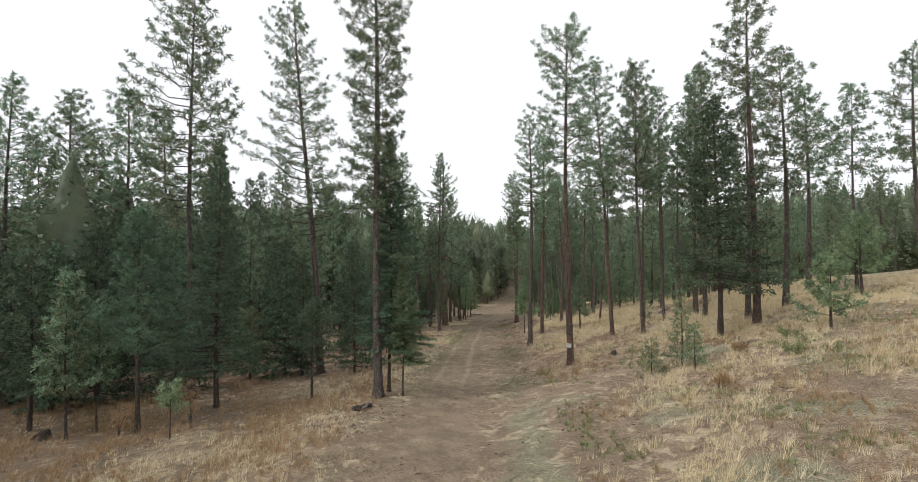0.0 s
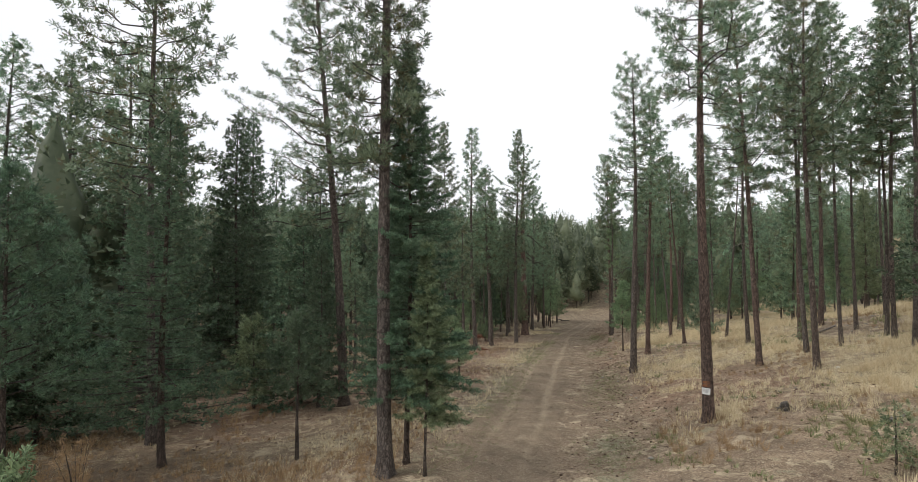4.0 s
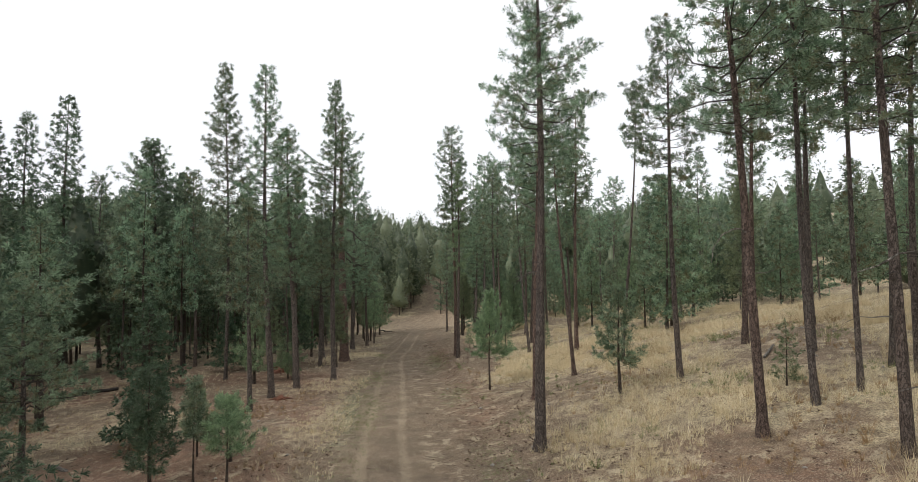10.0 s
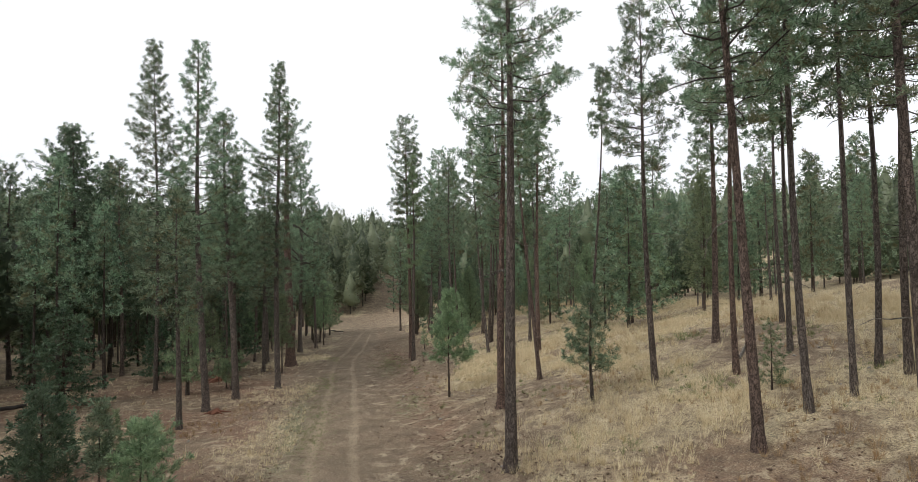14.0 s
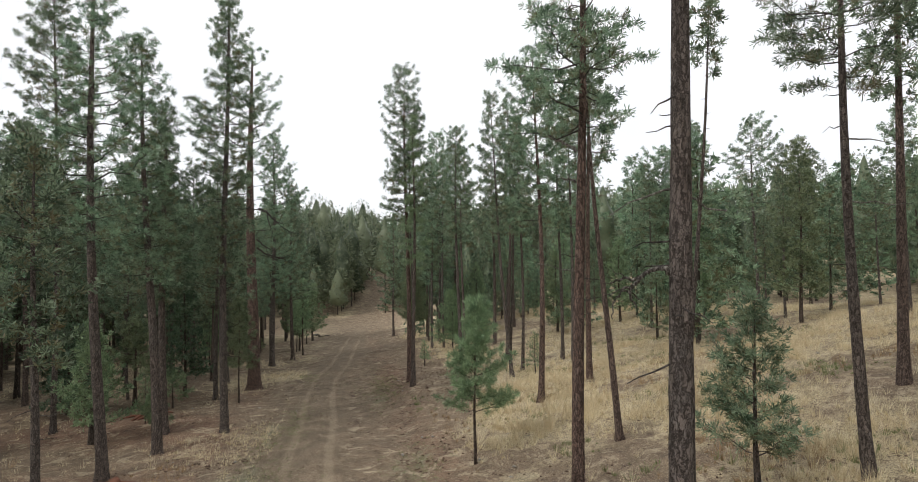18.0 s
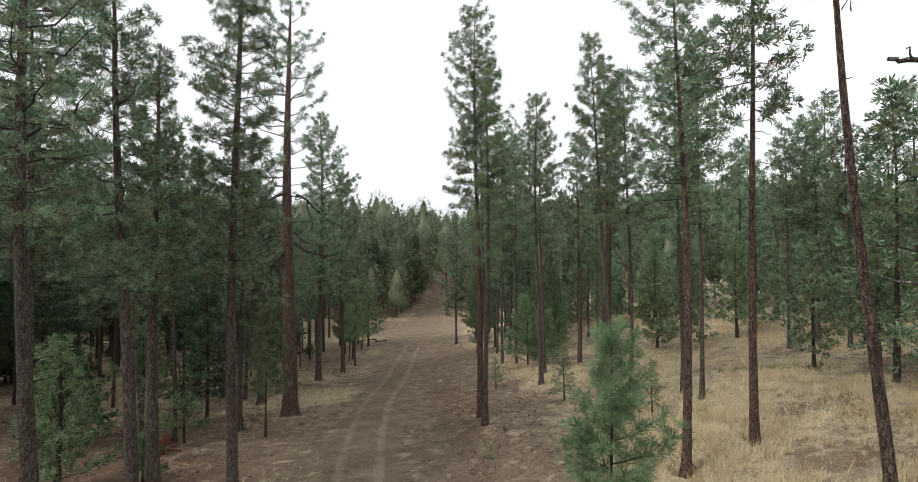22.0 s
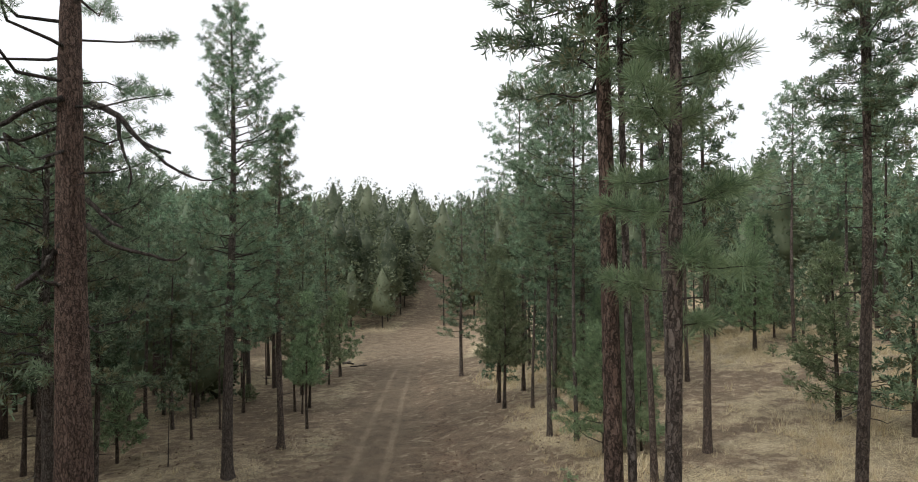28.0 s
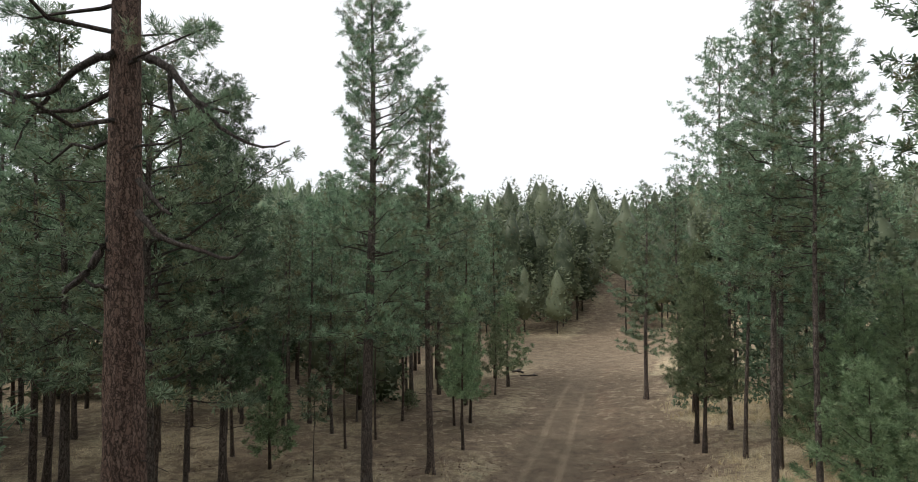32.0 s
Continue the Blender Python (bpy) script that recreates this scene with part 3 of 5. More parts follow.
def conifer(seed, h, cb, r, d, kind, level=1, lean=(0.0, 0.0), lop=None):
    """Trunk, long limbs, fine wood and needles (vertices, triangles each) of one conifer that stands at the origin."""
    rng = np.random.RandomState(seed)
    hero, level = level, 0 if level > 4 else level
    pine_like = kind in ("pine", "young")
    a_metre, twigs, tufts, blades, length, width = LEVELS[kind][hero]
    fine = level == 0 and kind in ("pine", "fir")
    n = 60 if fine else max(4, int(h * (0.8 if level < 2 else 0.3)))
    u = np.linspace(0, 1, n)
    sway = h * 0.006
    ph = rng.uniform(0, 6.28, 2)
    line = np.stack([lean[0] * u * h + sway * (np.sin(u * 5 + ph[0]) - np.sin(ph[0])), lean[1] * u * h + sway * (np.sin(u * 4 + ph[1]) - np.sin(ph[1])), u * (h + 0.25) - 0.25], 1)
    rad = d / 2 * ((1 - u) ** 0.8 * 0.94 + 0.06) * (1 + 0.35 * np.exp(-u * h / 0.45))
    trunk = tube(line, rad, (24, 10, 6)[level] if pine_like or fine else (9, 7, 5)[level], rng, 0.05 if level < 2 else 0)
    if fine:
        V = trunk[0].reshape(n, 24, 3)
        ang = np.arange(24) / 24 * 2 * np.pi
        flare = 0.45 * np.exp(-np.clip(line[:, 2], 0, None) / 0.3)[:, None] * np.clip(np.sin(ang * 3 + ph[0]) + 0.7 * np.sin(ang * 5 + ph[1]), -0.2, 1)[None]
        trunk = ((V + (V - line[:, None]) * flare[..., None] * np.array([1, 1, 0])).reshape(-1, 3), trunk[1])

    def axis(z):
        return np.array([np.interp(z, line[:, 2], line[:, 0]), np.interp(z, line[:, 2], line[:, 1]), z])
    long_limbs, wood_bits, cen, way, deep = [], [], [], [], []
    crown = h - cb
    count = int(np.clip(crown * a_metre, 9, {"pine": 150 if hero == 7 else 105, "fir": 230}.get(kind, 135)))
    lop_way, lop_much = lop or (rng.uniform(0, 6.28), 0.2)
    taper = rng.uniform(0.5, 0.8) if kind == "pine" else rng.uniform(0.75, 0.95)
    waves = rng.uniform(0, 6.28, 3)
    up = np.array([0, 0, 1.0])
    s = np.linspace(0, 1, 5)
    for i in range(count):
        v = (i + rng.uniform(0, 1)) / count
        z = cb + crown * v * 0.985
        az = i * 2.4 + rng.uniform(-0.7, 0.7)
        # the outline swells and thins, unlike on each side
        swell = 1 + 0.22 * math.sin(v * 9 + waves[0] + math.cos(az - waves[1])) + 0.14 * math.sin(v * 21 + waves[2] + 1.5 * math.sin(az))
        if kind == "pine":
            prof = (1 - v) ** taper * (0.62 + 0.38 * min(1, v / 0.25)) * rng.uniform(0.55, 1.18) * swell + 0.10
            rise = -0.22 + 0.85 * v + rng.uniform(-0.2, 0.22)
        elif kind == "young":
            prof = (1 - v) ** 0.78 * rng.uniform(0.75, 1.15) * (0.5 + 0.5 * swell) + 0.08
            rise = 0.12 + 0.6 * v + rng.uniform(-0.1, 0.15)
        else:
            prof = (1 - v) ** taper * rng.uniform(0.66, 1.12) * (0.45 + 0.55 * swell) + 0.06
            rise = -0.16 + 0.5 * v + rng.uniform(-0.12, 0.12)
        ln = max(0.14, r * prof * (1 + lop_much * math.cos(az - lop_way)))
        out = np.array([math.cos(az), math.sin(az), 0])
        sidew = np.array([-math.sin(az), math.cos(az), 0])
        bend = rng.uniform(-0.22, 0.22) * ln
        curl = (0.26 if pine_like else 0.10) * ln
        pts = axis(z) + s[:, None] * ln * out + (s * rise * ln + s ** 2 * curl)[:, None] * up + (np.sin(s * 2.6) * bend)[:, None] * sidew
        if pine_like and ln > 0.8:
            pts[1:4] += rng.normal(0, 0.05 * ln, (3, 3))
        lr = np.clip(0.0105 * ln + 0.006 * d / 0.4, 0.005, 0.05) * (1 - 0.75 * s)
        if level < 2:
            long_limbs.append((ln, tube(pts, lr, 5 if level == 0 else 3)))
        # side twigs, each with tufts at and before its tip
        k = max(2, int(round(ln * twigs + 1.2)))
        inner = 0.55 if hero == 6 else {"pine": 0.2, "young": 0.12}.get(kind, 0.08)
        at = inner + (1 - inner) * (np.arange(k) + rng.uniform(0, 1, k)) / k
        at[-1] = 1.0
        foot = np.stack([np.interp(at, s, pts[:, q]) for q in range(3)], 1)
        turn = np.where(np.arange(k) % 2, 1.0, -1.0)[:, None] * rng.uniform(0.3, 1.0, (k, 1))
        lift = rng.uniform(-0.15, 0.65, (k, 1)) if pine_like else rng.uniform(-0.22, 0.2, (k, 1))
        tw = out * rng.uniform(0.35, 0.9, (k, 1)) + sidew * turn + up * lift
        tw[-1] = out + up * (rise + 0.3)
        tw /= np.linalg.norm(tw, axis=1, keepdims=True)
        reach = (0.12 + 0.34 * ln * (1.12 - at) * rng.uniform(0.5, 1.2, k))[:, None]
        for q in range(tufts):
            e = foot + tw * reach * (1 - q / tufts * 0.85) + rng.normal(0, 0.05 + 0.03 * (level > 1), (k, 3)) * (1.0 if pine_like else 0.6)
            cen.append(e)
            way.append(tw + up * (0.45 if pine_like else -0.05))
            deep.append(at * 0.7 + 0.3 * (1 - q / tufts))
        if level < 2 and pine_like:
            tip = foot + tw * reach
            w = np.array([0, 0, 0.008])
            for c, e in zip(foot, tip):
                wood_bits.append((np.array([c - w, c + w, e]), np.array([[0, 1, 2]])))
    top = axis(h)
    cen.append(np.array([top - up * 0.16 * q for q in range(5)]))
    way.append(np.repeat(up[None], 5, 0))
    deep.append(np.ones(5))
    dead = []
    if kind == "pine" and cb > 3 and level < 2:
        for i in range(int((cb - 1.5) * (1.8 if level == 0 else 1.0))):
            z = rng.uniform(max(1.5, cb * 0.35), cb + 0.15 * crown)
            az = rng.uniform(0, 6.28)
            out = np.array([math.cos(az), math.sin(az), 0])
            ln = rng.uniform(0.1, 1.15) ** 1.3 * min(1.0, r / 2)
            pts = axis(z) + s[:, None] * ln * out + (rng.uniform(-0.25, 0.25) * s * ln + rng.uniform(-0.2, 0.15) * s ** 2 * ln)[:, None] * up + rng.normal(0, 0.06 * ln, (5, 3)) * s[:, None]
            dead.append((ln, tube(pts, 0.02 * (1 - 0.7 * s) * (0.5 + ln * 0.6), 4)))
    cen, way, deep = np.concatenate(cen), np.concatenate(way), np.concatenate(deep)
    way /= np.linalg.norm(way, axis=1, keepdims=True) + 1e-9
    V, F = sprays(rng, cen, way, blades, length, width, {"pine": 0.60, "young": 0.50}.get(kind, 0.42), 0.16 if kind == "fir" and hero == 5 else 0.0)
    tone = np.repeat(rng.uniform(0, 1, len(cen)), blades * 3)
    old = np.repeat((rng.uniform(0, 1, len(cen)) > 0.35 + 0.75 * deep) * 1.0, blades * 3)
    return trunk, long_limbs, dead, wood_bits, (V, F, tone, old)


def far_conifer(seed, h, cb, r, d, pieces, length, width):
    """A tree of the hillside: trunk, and a pointed crown of boughs round a solid heart of foliage."""
    rng = np.random.RandomState(seed)
    trunk = tube(np.array([[0, 0, -0.3], [0, 0, h * 0.5], [0, 0, h * 0.95]]), np.array([d / 2, d / 3, 0.03]), 3)
    wave = rng.uniform(0, 6.28, 2)
    taper = rng.uniform(0.28, 0.55)

    def outline(v):
        return r * (1 - v) ** taper * (0.7 + 0.3 * np.minimum(1, v / 0.15)) * (1 + 0.15 * np.sin(v * 11 + wave[0])) + 0.05
    vv = np.linspace(0, 1, 9)
    wide = outline(vv) * np.array([0.25, 0.62, 0.66, 0.64, 0.62, 0.58, 0.5, 0.36, 0.08]) * np.where(np.arange(9) % 2, 1.12, 0.84)
    heart = tube(np.stack([vv * 0, vv * 0, cb + (h - cb) * vv * 0.93], 1), wide, 7, rng, 0.32)
    v = 1 - rng.uniform(0, 1, pieces) ** (1 / (1 + taper))
    az = rng.uniform(0, 6.28, pieces)
    out = np.stack([np.cos(az), np.sin(az), az * 0], 1)
    R = outline(v) * rng.uniform(0.5, 0.95, pieces)
    c = out * R[:, None] + np.stack([v * 0, v * 0, cb + (h - cb) * v], 1)
    way = out + np.array([0, 0, 1.0]) * (rng.uniform(-0.3, 0.35, pieces) + 0.6 * v ** 3)[:, None] + rng.normal(0, 0.45, (pieces, 3))
    way /= np.linalg.norm(way, axis=1, keepdims=True)
    side = np.cross(way, rng.normal(0, 1, (pieces, 3)))
    side /= np.linalg.norm(side, axis=1, keepdims=True)
    L = length * rng.uniform(0.6, 1.3, (pieces, 1))
    W = width * rng.uniform(0.6, 1.3, (pieces, 1))
    V = np.stack([c, c + way * L * 0.7 + side * W, c + way * L * 0.8 - side * W], 1).reshape(-1, 3)
    V, F = join([(V, np.arange(pieces * 3).reshape(-1, 3)), heart])
    tone = np.concatenate([np.repeat(rng.uniform(0, 1, pieces), 3), rng.uniform(0, 0.6, len(heart[0]))])
    return trunk, (V, F, tone, tone * 0)


SPOTS = []
LABELS = {
    "pine": ("tall ponderosa pine with scaly brown bark and tufted crown", "pine tree"),
    "fir": ("dense dark green fir branched almost to the ground", "fir tree"),
    "young": ("young bright green pine with long needles", "pine tree"),
    "sapling": ("small green conifer sapling among dry grass", "sapling"),
}
NAMES = {"pine": "pine_tree", "fir": "fir_tree", "young": "young_pine", "sapling": "sapling"}
NEEDLES = {"pine": NEEDLE, "fir": NEEDLE_FIR, "young": NEEDLE_YOUNG, "sapling": NEEDLE_YOUNG}


def needle_mesh(leaves, mat):
    """Needles with the tone of their tufts and which of these are browned."""
    V, F, tone, old = leaves
    me = np_mesh("crown", V, F, mat)
    for key, arr in (("tuft", tone), ("old", old)):
        me.attributes.new(key, "FLOAT", "POINT").data.foreach_set("value", np.ascontiguousarray(arr, np.float32))
    return me


def crown_mesh(leaves, bits, mat):
    """Needles with the fine twigs that carry them, as one crown."""
    if not bits:
        return needle_mesh(leaves, mat)
    wood_v, wood_f = join(bits)
    V, F, tone, old = leaves
    none = np.zeros(len(wood_v))
    me = needle_mesh((*join([(V, F), (wood_v, wood_f)]), np.concatenate([tone, none]), np.concatenate([old, none])), mat)
    me.materials.append(LIMB)
    which = np.zeros(len(me.polygons), np.int32)
    which[-len(wood_f):] = 1
    me.polygons.foreach_set("material_index", which)
    return me


def plant(kind, x, y, h, cb, r, d, lean=(0.0, 0.0), level=1, limbs=10, label="", lop=None, red=False, needles=None, clean=False):
    z = float(ground_z(x, y))
    SPOTS.append((x, y))
    seed = int(abs(x) * 131 + abs(y) * 977 + h * 17) % 99991
    root = new(NAMES[kind])
    root.empty_display_size = 0.3
    root.matrix_basis = Matrix.Translation((x, y, z))
    if not label:
        size = {"pine": "tall" if h > 17 else "slender", "fir": "large" if h > 9 else "small", "young": "young", "sapling": "small"}[kind]
        label = {"pine": size + " ponderosa pine with scaly " + ("reddish" if red else "greyish brown") + " bark and tufted crown", "fir": size + " dense dark green fir branched almost to the ground", "young": "young bright green pine with long needles", "sapling": "small green conifer sapling among dry grass"}[kind]
    tagged(root, label, LABELS[kind][1], "conifers along the track")
    trunk, longs, dead, bits, leaves = conifer(seed, h, cb, r, d, kind, level, lean, lop)
    stem = part("trunk", np_mesh("trunk", *trunk, (BARK_RED if red else BARK) if kind == "pine" else BARK_DARK, True), root)
    longs.sort(key=lambda q: -q[0])
    dead = [] if clean else dead
    dead.sort(key=lambda q: -q[0])
    if level > 0:
        limbs = limbs if kind == "pine" and level < 2 else 0
    for ln, m in longs[:limbs]:
        part("limb", np_mesh("limb", *m, LIMB, True), root)
    for ln, m in dead[:limbs]:
        part("dead_branch", np_mesh("dead_branch", *m, DEADWOOD if ln > 0.9 else LIMB, True), root)
    bits = bits + [m for ln, m in longs[limbs:]] + [m for ln, m in dead[limbs:]]
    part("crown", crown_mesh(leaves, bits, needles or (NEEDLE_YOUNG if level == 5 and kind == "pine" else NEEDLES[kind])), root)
    return root


def pine(x, y, h, cb, r, d, **more):
    return plant("pine", x, y, h, cb, r, d, **more)


def fir(x, y, h, cb, r, d, **more):
    return plant("fir", x, y, h, cb, r, d, **more)


def young(x, y, h, cb, r, d, **more):
    return plant("young", x, y, h, cb, r, d, **more)


def sapling(x, y, h, cb, r, d, **more):
    return plant("sapling", x, y, h, cb, r, d, **more)


# beside the first stretch
pine(6.8, 33.8, 20.8, 11.6, 2.67, 0.43, level=0, red=True)
pine(-4.08, 27.85, 25.0, 9.0, 2.2, 0.46, lean=(-0.018, -0.000), level=7)
pine(-10.1, 40.1, 27.3, 9.3, 4.0, 0.51, lean=(-0.067, -0.000), level=0)
pine(-15.9, 32.8, 25.1, 10.6, 3.95, 0.39)
fir(-13.1, 29.8, 13.0, 1.9, 2.72, 0.28, level=0)
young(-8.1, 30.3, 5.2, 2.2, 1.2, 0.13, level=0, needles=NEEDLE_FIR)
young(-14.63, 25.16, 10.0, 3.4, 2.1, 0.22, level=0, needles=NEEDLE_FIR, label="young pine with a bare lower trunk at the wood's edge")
young(-12.2, 23.3, 2.2, 1.1, 0.5, 0.06)
pine(29.6, 35.0, 15.4, 7.5, 2.6, 0.4)
fir(-11.4, 39.7, 8.6, 0.5, 2.0, 0.17, level=0)
fir(-21.0, 27.0, 8.7, 2.0, 2.4, 0.21)
young(-17.9, 25.2, 7.5, 1.9, 1.26, 0.13, needles=NEEDLE)
young(-17.3, 26.4, 6.0, 2.1, 1.00, 0.09, needles=NEEDLE)
pine(-36.1, 44.0, 24.0, 9.6, 3.35, 0.48)
pine(-31.2, 44.1, 22.7, 7.4, 3.48, 0.52)
pine(-26.5, 43.1, 22.4, 7.2, 3.01, 0.48)
pine(-22.7, 42.0, 20.4, 7.2, 2.40, 0.43)
fir(-23.7, 54.1, 21.3, 4.0, 3.30, 0.41)
fir(-20.4, 46.8, 19.1, 1.1, 3.03, 0.33)
fir(-13.0, 41.0, 10.9, 0.2, 2.68, 0.15)
fir(-7.3, 38.2, 9.1, 0.5, 2.1, 0.16, level=0)
fir(-3.72, 28.9, 13.5, 2.4, 1.9, 0.18, lop=(0.0, 0.2), level=5)
fir(-2.9, 28.0, 7.1, 1.6, 0.95, 0.09, level=5, needles=NEEDLE_YOUNG, label="slender young fir with pale tips beside a dark one")
young(-15.0, 39.5, 4.8, 0.4, 1.75, 0.16)
young(-6.6, 50.0, 3.8, 1.6, 0.42, 0.08, level=0, needles=NEEDLE)
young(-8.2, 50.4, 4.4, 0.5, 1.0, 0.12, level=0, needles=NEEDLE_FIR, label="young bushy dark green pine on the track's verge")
young(-5.3, 49.4, 3.1, 1.0, 0.72, 0.10, level=0)
# the grassy bank
pine(6.2, 48.3, 20.1, 11.1, 2.16, 0.42, level=0)
pine(13.4, 40.2, 20.0, 8.4, 2.3, 0.30, lean=(-0.005, -0.000), level=0)
pine(14.9, 44.7, 21.0, 11.0, 1.84, 0.26, lean=(-0.041, 0.011))
pine(12.2, 43.9, 22.0, 9.5, 2.45, 0.32, lean=(-0.062, 0.004), level=0, red=True)
pine(16.6, 44.6, 19.0, 10.0, 1.75, 0.21, lean=(-0.015, 0.004))
pine(19.7, 46.2, 18.0, 9.0, 1.75, 0.23, lean=(0.005, -0.001))
pine(19.4, 44.9, 20.0, 10.0, 2.13, 0.26)
pine(14.35, 52.0, 17.2, 9.5, 2.26, 0.29, lean=(-0.015, 0.004), level=0)
pine(20.4, 55.4, 18.0, 9.5, 1.55, 0.36, lean=(0.010, -0.003), red=True)
pine(20.4, 50.7, 17.0, 9.5, 1.46, 0.23)
pine(24.6, 55.2, 18.0, 9.5, 1.50, 0.24)
fir(15.7, 33.2, 14.6, 3.0, 3.30, 0.34)
pine(18.3, 33.9, 21.0, 13.4, 2.3, 0.49, lean=(0.007, 0.000), red=True)
pine(19.4, 37.0, 14.5, 8.5, 1.89, 0.38)
pine(22.8, 38.4, 17.8, 8.0, 2.6, 0.43)
pine(28.5, 44.8, 16.7, 7.9, 2.29, 0.46)
pine(18.8, 42.1, 19.6, 10.9, 2.0, 0.36)
pine(26.8, 37.0, 14.2, 8.1, 1.89, 0.25)
young(19.1, 28.3, 3.7, 0.5, 1.26, 0.14)
young(26.4, 36.0, 5.3, 1.4, 1.72, 0.21)
sapling(10.9, 27.1, 3.7, 0.5, 0.78, 0.09, level=0)
sapling(9.4, 27.1, 1.7, 0.3, 0.54, 0.07, level=0)
sapling(11.1, 26.0, 2.1, 0.3, 0.64, 0.07, level=0)
young(7.2, 61.0, 5.9, 1.8, 1.12, 0.11, level=5)
young(11.5, 52.45, 4.9, 1.1, 0.95, 0.15, level=0, needles=NEEDLE)
sapling(15.9, 47.2, 2.4, 0.2, 0.51, 0.07, level=0)
pine(7.93, 77.76, 20.8, 10.5, 2.0, 0.345, level=0, red=True, clean=True)
pine(8.27, 77.72, 18.5, 11.0, 1.50, 0.16, level=0, clean=True)
pine(7.88, 76.15, 17.1, 7.3, 0.95, 0.27, lop=(3.4, 0.1), level=5)
pine(13.57, 119.3, 16.6, 3.4, 2.0, 0.34, lop=(3.6, 0.45), level=0)
pine(16.4, 121.0, 17.2, 6.0, 1.8, 0.3)
pine(16.7, 49.8, 18.0, 10.5, 1.6, 0.26, red=True)
pine(15.2, 89.2, 18.5, 9.5, 1.5, 0.26)
pine(-8.9, 90.0, 17.0, 6.0, 1.9, 0.3)
# fir needles on this pine put the shade under the big crown into colour
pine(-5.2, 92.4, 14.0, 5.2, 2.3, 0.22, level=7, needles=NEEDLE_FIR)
# edge of the wood
pine(-7.0, 62.4, 12.5, 5.1, 1.82, 0.30)
pine(-6.4, 66.7, 22.4, 9.0, 2.1, 0.43, lean=(-0.022, 0.006), level=0)
pine(-11.3, 75.2, 25.5, 8.5, 2.1, 0.28, level=7)
pine(-5.1, 69.4, 18.8, 7.5, 1.7, 0.44, lean=(-0.029, 0.008), level=7)
pine(-2.6, 71.9, 23.4, 7.5, 2.0, 0.41, level=7)
pine(-2.2, 84.5, 25.0, 11.3, 3.9, 0.90, level=6, red=True)
pine(-20.9, 86.2, 21.9, 7.6, 3.42, 0.50)
pine(-24.8, 85.2, 18.0, 7.1, 2.39, 0.36)
pine(-15.8, 83.1, 18.3, 7.3, 2.14, 0.32)
pine(-4.3, 80.9, 15.6, 5.2, 1.85, 0.29, level=0)
pine(-14.8, 54.7, 8.0, 2.2, 2.6, 0.29, level=7, label="low bushy dark green pine at the wood's edge")
fir(-32.8, 75.1, 21.5, 3.8, 3.58, 0.46, level=2)
fir(-29.7, 77.6, 21.2, 4.7, 3.06, 0.41, level=2)
fir(-29.8, 82.9, 23.2, 5.6, 2.72, 0.41, level=2)
fir(-26.6, 82.8, 24.9, 7.8, 3.54, 0.45, level=2)
fir(-20.0, 84.1, 21.6, 5.5, 3.87, 0.47)
fir(-18.2, 87.8, 19.4, 4.9, 2.55, 0.35)
fir(-26.9, 33.2, 9.1, 0.6, 2.95, 0.25)
fir(-23.2, 31.4, 9.3, 0.7, 2.79, 0.24)
fir(-21.4, 32.6, 10.7, 0.6, 2.90, 0.25)
fir(-18.3, 35.6, 10.2, 0.5, 2.71, 0.27)
fir(-10.9, 57.0, 3.5, 0.4, 1.86, 0.18)
young(-7.5, 53.8, 2.7, 0.7, 0.45, 0.09, level=0)
young(-5.8, 52.3, 2.5, 0.6, 0.99, 0.12, level=0)
fir(-15.5, 70.9, 6.4, 0.7, 2.74, 0.24)
young(-8.8, 80.1, 5.2, 2.0, 1.58, 0.24)
young(-6.4, 78.8, 1.9, 0.5, 1.27, 0.12)
# second stretch
pine(12.25, 66.4, 17.3, 8.6, 1.75, 0.30, lean=(-0.003, 0.001), level=0, red=True)
pine(8.3, 55.3, 20.0, 10.0, 2.0, 0.36, lean=(0.007, -0.002), level=0, red=True)
pine(11.75, 58.75, 15.0, 11.3, 1.02, 0.25, lean=(-0.059, 0.017), level=0, red=True)
pine(15.2, 59.6, 17.0, 12.9, 0.59, 0.21, lean=(0.062, -0.018))
pine(14.0, 74.6, 18.2, 9.0, 1.6, 0.24, lean=(-0.071, 0.021), level=0)
pine(15.3, 76.1, 17.0, 9.0, 1.55, 0.23, level=0)
pine(-5.5, 72.4, 16.3, 6.5, 1.6, 0.45, level=7)
pine(-1.62, 97.1, 22.1, 6.5, 2.75, 0.50, level=7)
pine(0.2, 101.4, 18.2, 6.0, 2.3, 0.36, level=7)
pine(-13.0, 93.1, 17.7, 7.8, 1.70, 0.29)
pine(-5.9, 90.0, 12.4, 6.0, 1.9, 0.24)
young(-8.5, 71.9, 5.6, 0.7, 1.51, 0.23)
young(-6.2, 73.3, 1.7, 0.3, 0.74, 0.11, level=0)
sapling(15.3, 74.0, 2.5, 0.5, 0.49, 0.08, level=0)
pine(32.1, 82.5, 14.9, 6.4, 1.82, 0.27)
pine(44.6, 86.0, 18.5, 8.6, 3.16, 0.35)
young(26.7, 73.1, 8.5, 1.6, 1.38, 0.20)
young(29.7, 67.7, 11.0, 1.3, 1.64, 0.20)
